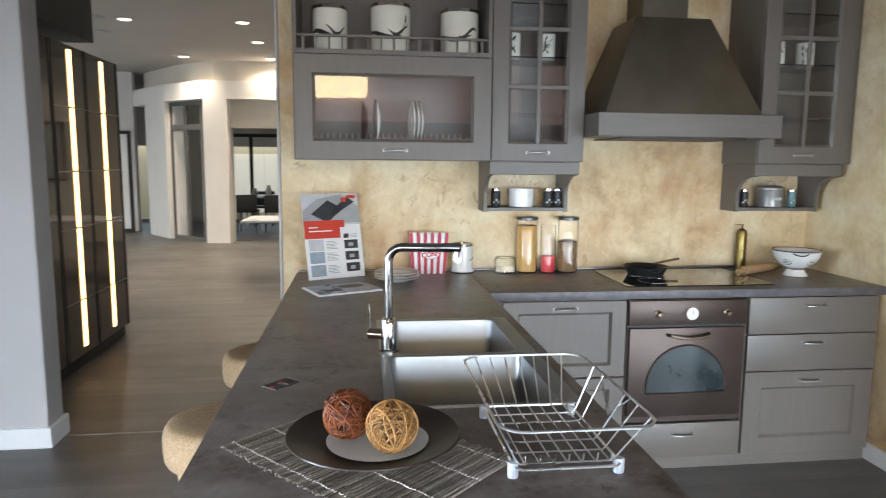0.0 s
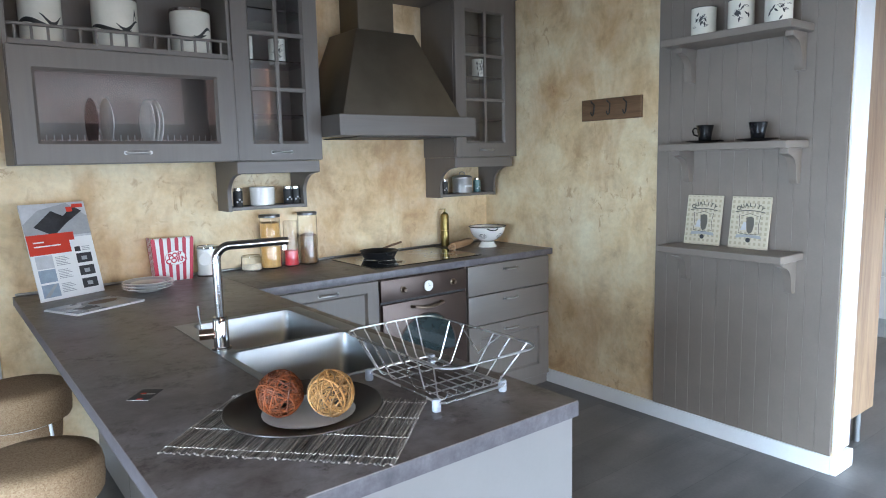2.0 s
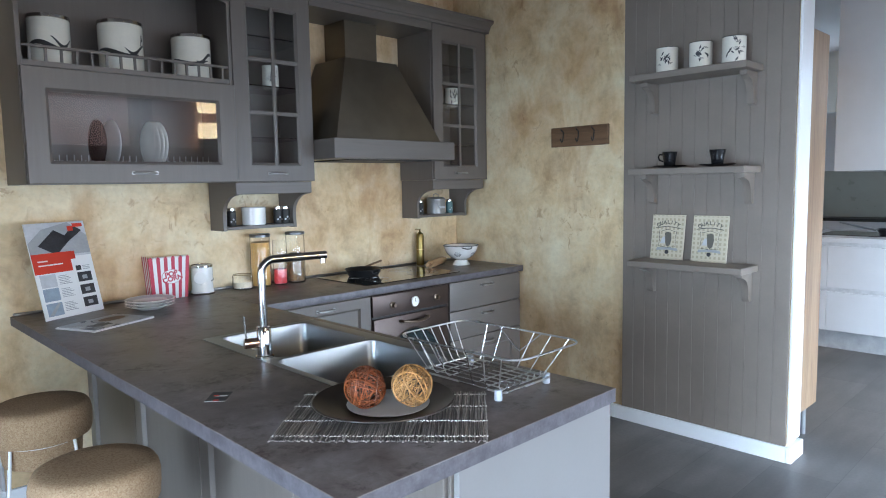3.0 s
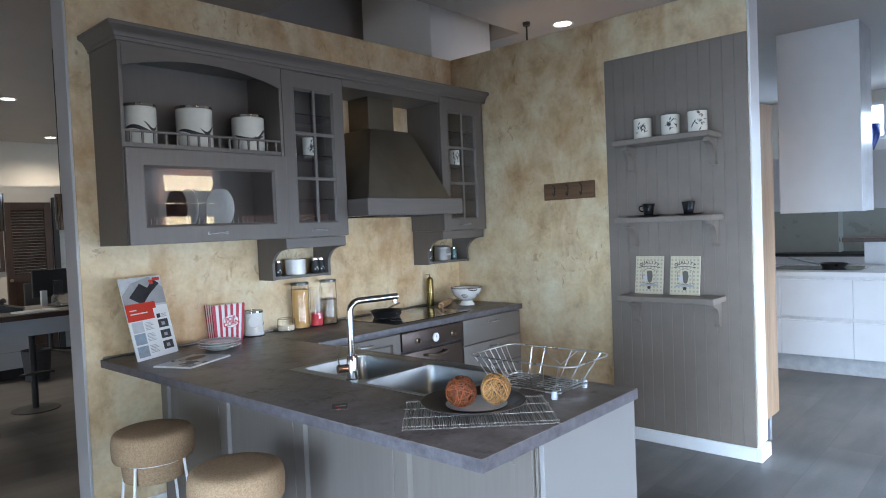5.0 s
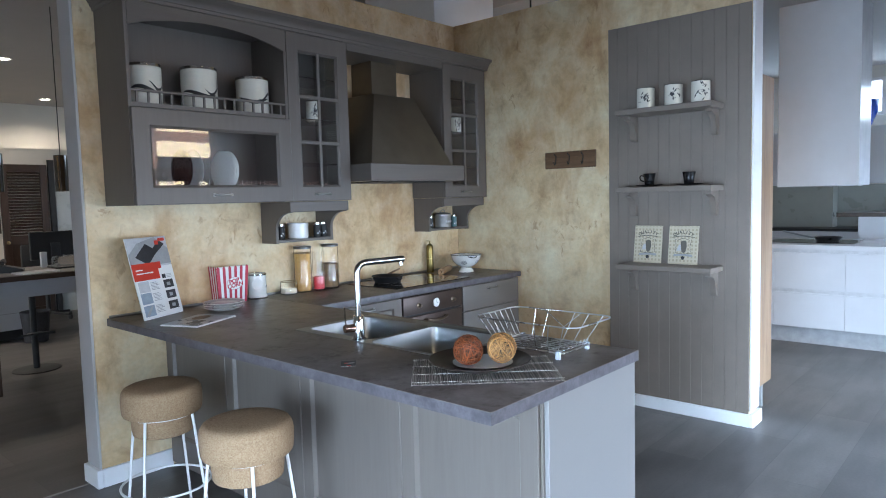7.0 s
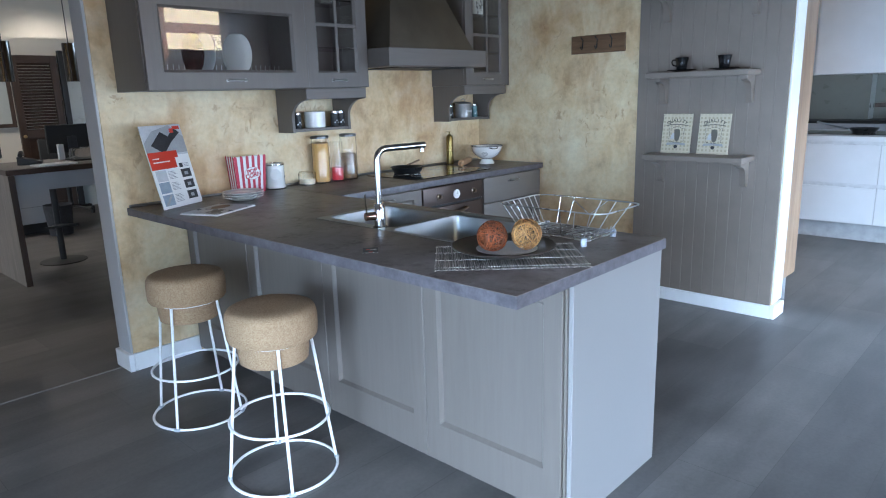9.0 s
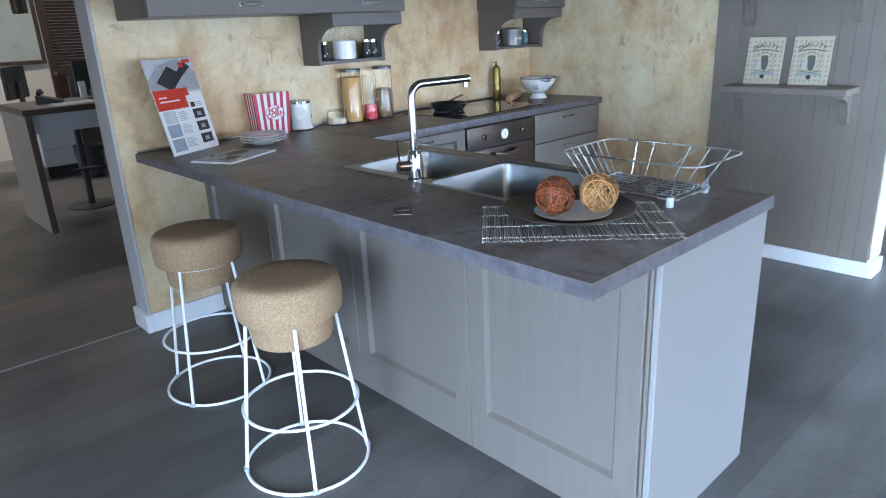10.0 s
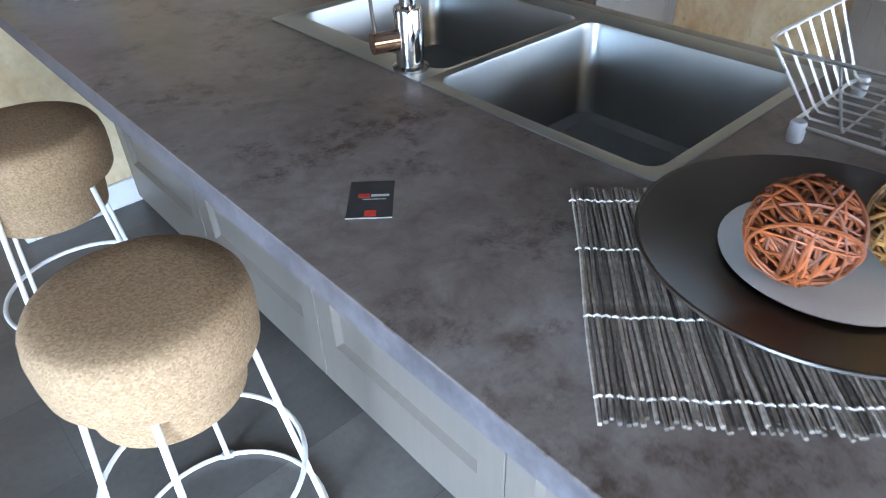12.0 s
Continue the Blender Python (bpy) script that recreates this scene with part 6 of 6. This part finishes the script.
# things on the counter and desk
dome = thing("cake_dome", "clear rectangular plastic dome on a dark tray", "cake dome", (0.56, 6.55, 0.9665))
part("tray", boxm(-0.21, 0.21, -0.13, 0.13, 0, 0.012, bevel=0.004), M_DARK, dome)
g = part("cover", loft([[(x, y, z) for x, y in rounded(-0.19 * s, 0.19 * s, -0.11 * s, 0.11 * s, 0.04 * s)] for s, z in ((1, 0.0125), (0.98, 0.08), (0.9, 0.105), (0.5, 0.112))]), M_GLASS, dome, "clear cover")
g.visible_shadow = False
mon = thing("monitor", "black flat computer monitor seen from behind", "monitor", (1.13, 8.85, 0.7505))
part("screen", boxm(-0.27, 0.27, -0.02, 0.02, 0.14, 0.48, bevel=0.008), M_DARK, mon)
part("neck", boxm(-0.05, 0.05, -0.055, -0.021, 0.012, 0.34, bevel=0.004), M_PDARK, mon)
part("foot", boxm(-0.12, 0.12, -0.12, 0.08, 0, 0.0115, bevel=0.004), M_DARK, mon)
mon2 = thing("monitor", "black monitor on a stand beside a phone", "monitor", (0.28, 8.9, 0.7505), 55)
part("screen", boxm(-0.25, 0.25, -0.02, 0.02, 0.12, 0.46, bevel=0.008), M_DARK, mon2)
part("neck", boxm(-0.04, 0.04, -0.05, -0.021, 0.012, 0.3, bevel=0.004), M_PDARK, mon2)
part("foot", boxm(-0.12, 0.12, -0.12, 0.08, 0, 0.0115, bevel=0.004), M_DARK, mon2)
ph = thing("desk_phone", "black desk telephone with a corded handset", "telephone", (0.02, 6.5, 0.9665), -20)
part("base", slab([(-0.09, 0), (0.09, 0), (0.09, 0.025), (-0.09, 0.07)], 0.16, "y", -0.08), M_DARK, ph)
part("handset", tube([(-0.06, -0.09, 0.085), (-0.06, -0.03, 0.10), (-0.06, 0.04, 0.10), (-0.06, 0.09, 0.085)], 0.018, 10), M_DARK, ph)
pp = thing("paper_stack", "small stack of papers on the counter", "papers", (0.12, 6.22, 0.9665), 8)
part("sheets", boxm(-0.15, 0.15, -0.1, 0.1, 0, 0.012), M_PAPER, pp)
box_ = thing("leaflet_box", "small white leaflet holder on the counter", "leaflet holder", (0.35, 6.75, 0.9665))
part("box", boxm(-0.025, 0.025, -0.02, 0.02, 0, 0.14, bevel=0.003), M_PAPER, box_)
bin_ = thing("waste_bin", "black mesh waste bin under the desk", "bin", (0.72, 8.35, 0))
part("wall", lathe([(0, 0.004), (0.12, 0.004), (0.15, 0.34), (0.155, 0.345), (0.15, 0.35), (0.146, 0.34), (0.117, 0.01), (0, 0.01)], 28), M_PDARK, bin_)
oc = thing("office_chair", "black swivel chair on a star base", "chair", (1.35, 9.9, 0))
part("seat", boxm(-0.24, 0.24, -0.24, 0.24, 0.44, 0.52, bevel=0.03, seg=2), M_DARK, oc)
part("backrest", boxm(-0.22, 0.22, 0.22, 0.28, 0.56, 1.02, bevel=0.025, seg=2), M_DARK, oc)
part("column", tube([(0, 0, 0.08), (0, 0, 0.44)], 0.03, 12), M_DARK, oc)
for k in range(5):
    a = k * 2 * math.pi / 5 + 0.3
    arm = part("star_arm", tube([(0, 0, 0.10), (0.30 * math.cos(a), 0.30 * math.sin(a), 0.07)], 0.018, 8), M_DARK, oc)
    part("castor", lathe([(0, 0), (0.025, 0.004), (0.028, 0.03), (0.025, 0.055), (0, 0.06)], 12, at=(0.31 * math.cos(a), 0.31 * math.sin(a), 0)), M_DARK, arm)

# partition behind the desk with louvred door, mirror and glazed frame
structure("wall_office", boxm(0.2, 4.6, 10.5, 10.62, 0, 2.36), M_CREAM, "cream partition behind the desk", "wall", 0)
structure("wall_office_back", boxm(0.2, 4.6, 12.9, 13.0, 0, HZ), M_CREAM, "cream rear wall with warm light", "wall", 0)
ld = thing("louvred_door", "dark brown louvred wooden door, closed", "door", (1.03, 10.5, 0))
for x0, x1 in ((0, 0.09), (0.50, 0.59)):
    part("stile", boxm(x0, x1, -0.05, -0.001, 0, 2.13, bevel=0.003), M_DARKWOOD, ld)
for z0, z1 in ((0, 0.12), (1.02, 1.14), (2.03, 2.13)):
    part("rail", boxm(0.09, 0.50, -0.048, -0.001, z0, z1), M_DARKWOODH, ld)
part("lower_panel", boxm(0.09, 0.50, -0.03, -0.012, 0.12, 1.02), M_DARKWOOD, ld)
sl = part("slat", boxm(0, 0.40, -0.02, 0.02, -0.004, 0.004), M_DARKWOODH, ld)
sl.matrix_basis = pose(0.095, -0.026, 1.165, 38, 0, 0)
for k in range(1, 22):
    again(sl, "slat", ld, pose(0.095, -0.026, 1.165 + 0.0405 * k, 38, 0, 0))
part("knob", lathe([(0, 0), (0.02, 0.01), (0.025, 0.03), (0, 0.045)], 14), M_BRASS, ld).matrix_basis = pose(0.045, -0.05, 1.05, 90, 0, 0)
M_PALEGLASS = mat("pale_frosted_glass", (0.42, 0.45, 0.43), 0.3, 0, 0.04, relief=0.0)
fr = thing("framed_glass_panel", "dark framed panel of pale frosted glass", "glazed panel", (1.64, 10.5, 0))
for x0, x1 in ((0, 0.07), (0.30, 0.34), (0.62, 0.69)):
    part("upright", boxm(x0, x1, -0.06, -0.001, 0.0, 2.2, bevel=0.003), M_DARK, fr)
part("cross_bar", boxm(0.07, 0.62, -0.055, -0.001, 2.12, 2.2), M_DARK, fr)
for x0, x1 in ((0.07, 0.30), (0.34, 0.62)):
    part("pane", boxm(x0, x1, -0.03, -0.02, 0.0, 2.12), M_PALEGLASS, fr)
mr = thing("framed_mirror", "wide mirror in a dark stepped frame", "mirror", (0.30, 10.5, 1.18))
part("glass", boxm(0.05, 0.66, -0.03, -0.02, 0.05, 0.82), M_PALEGLASS, mr)
for q in ((0, 0.05, 0, 0.87), (0.66, 0.71, 0, 0.87), (0.05, 0.66, 0, 0.05), (0.05, 0.66, 0.82, 0.87)):
    part("frame_bar", boxm(q[0], q[1], -0.05, -0.001, q[2], q[3], bevel=0.004), M_DARKWOOD, mr)

# ---- white island kitchen past the wall's end ----
isl = thing("kitchen_island", "white handleless kitchen island with grey gaps", "kitchen island", (5.30, 0, 0))
part("carcass", boxm(0.02, 1.0, -0.9, 2.6, 0.163, 0.924), M_PLIGHT, isl)
part("plinth", boxm(0.06, 0.95, -0.85, 2.55, 0, 0.162), M_PGREY, isl, "grey recessed plinth")
for y0, y1 in ((-0.9, 0.555), (0.558, 1.172), (1.175, 1.790), (1.793, 2.6)):
    for z0, z1 in ((0.165, 0.503), (0.538, 0.895)):
        part("drawer_front", boxm(0, 0.0195, y0, y1, z0, z1, bevel=0.0015), M_GLOSSW, isl)
part("worktop", boxm(-0.005, 1.02, -0.92, 2.62, 0.925, 0.968, bevel=0.002), M_GLOSSW, isl)
hb = thing("hob", "black glass hob on the white island", "hob", (5.55, 1.15, 0.9685))
part("glass_plate", boxm(0, 0.5, 0, 0.8, 0, 0.005), M_BLACK, hb)
fp = thing("frying_pan", "dark frying pan with a long steel handle", "pan", (5.78, 1.42, 0.974))
part("body", lathe([(0, 0), (0.10, 0), (0.13, 0.045), (0.132, 0.048), (0.127, 0.046), (0.097, 0.006), (0, 0.006)], 32), M_LID, fp)
part("handle", tube([(-0.05, 0.12, 0.04), (-0.12, 0.25, 0.075), (-0.18, 0.37, 0.11)], 0.009, 8), M_STEEL, fp)
hw = thing("island_hood", "tall white box hood hanging from the ceiling", "cooker hood", (5.50, 1.115, 1.53))
part("casing", boxm(0, 0.54, 0, 0.71, 0, HZ - 1.531, bevel=0.003), M_GLOSSW, hw)
part("filter", boxm(0.05, 0.49, 0.05, 0.61, -0.006, -0.001), M_STEEL, hw)
tw = thing("tall_oak_unit", "tall oak-fronted unit on metal feet", "cabinet", (2.785, 1.215, 0))
part("body", boxm(0, 0.325, 0, 1.9, 0.195, 2.255, bevel=0.002), M_OAK, tw)
for y in (0.06, 1.8):
    part("foot", tube([(0.295, y, 0), (0.295, y, 0.194)], 0.018, 12), M_STEEL, tw, "steel foot")
    part("foot", tube([(0.05, y, 0), (0.05, y, 0.194)], 0.018, 12), M_STEEL, tw, "steel foot")
back = thing("wall_kitchen", "white wall units over a sage splashback", "kitchen units", (8.6, 0, 0))
part("base_units", boxm(0.2, 0.9, -1.5, 4.4, 0.1, 0.9), M_GLOSSW, back)
part("plinth", boxm(0.25, 0.9, -1.5, 4.4, 0, 0.099), M_PGREY, back)
part("worktop", boxm(0.18, 0.9, -1.5, 4.4, 0.901, 0.94), M_DARK, back)
part("splashback", boxm(0.86, 0.9, -1.5, 4.4, 0.941, 1.55), M_SAGE, back, "sage grey splashback")
part("splashback", boxm(0.55, 0.859, 2.05, 4.4, 0.941, 1.75), M_SAGE, back, "sage grey splashback")
for y0, y1 in ((-1.5, 0.1), (0.105, 1.30), (1.305, 2.2), (2.205, 4.4)):
    part("wall_unit", boxm(0.52, 0.9, y0, y1, 1.56, 2.35, bevel=0.002), M_GLOSSW, back)
bar = thing("breakfast_bar", "white raised bar with a dark top", "breakfast bar", (6.9, 0, 0))
part("body", boxm(0, 0.3, -1.2, 1.35, 0, 1.18, bevel=0.002), M_GLOSSW, bar)
part("top", boxm(-0.08, 0.42, -1.25, 1.55, 1.181, 1.225, bevel=0.002), M_DARKWOODH, bar)
pk = thing("storage_bowl", "deep blue glass bowl on the wall units", "bowl", (9.2, 1.75, 2.3505))
part("body", lathe([(0, 0), (0.14, 0), (0.22, 0.2), (0.24, 0.36), (0.235, 0.36), (0.21, 0.2), (0.13, 0.01), (0, 0.01)], 28), mat("cobalt_blue_glass", (0.01, 0.05, 0.35), 0.15, 0, 0.1, relief=0.0), pk)
hwnd = thing("clerestory_window", "small high window with white frame", "window", (9.98, 1.6, 2.62))
part("frame", boxm(-0.02, 0.015, -0.05, 1.25, -0.05, 0.5), M_WHITE, hwnd)
for k in range(3):
    part("pane", boxm(-0.024, -0.021, 0.40 * k, 0.40 * k + 0.36, 0.0, 0.45), glow_mat("daylight_pane", (0.85, 0.93, 1.0), 2.5), hwnd, "bright daylit pane")
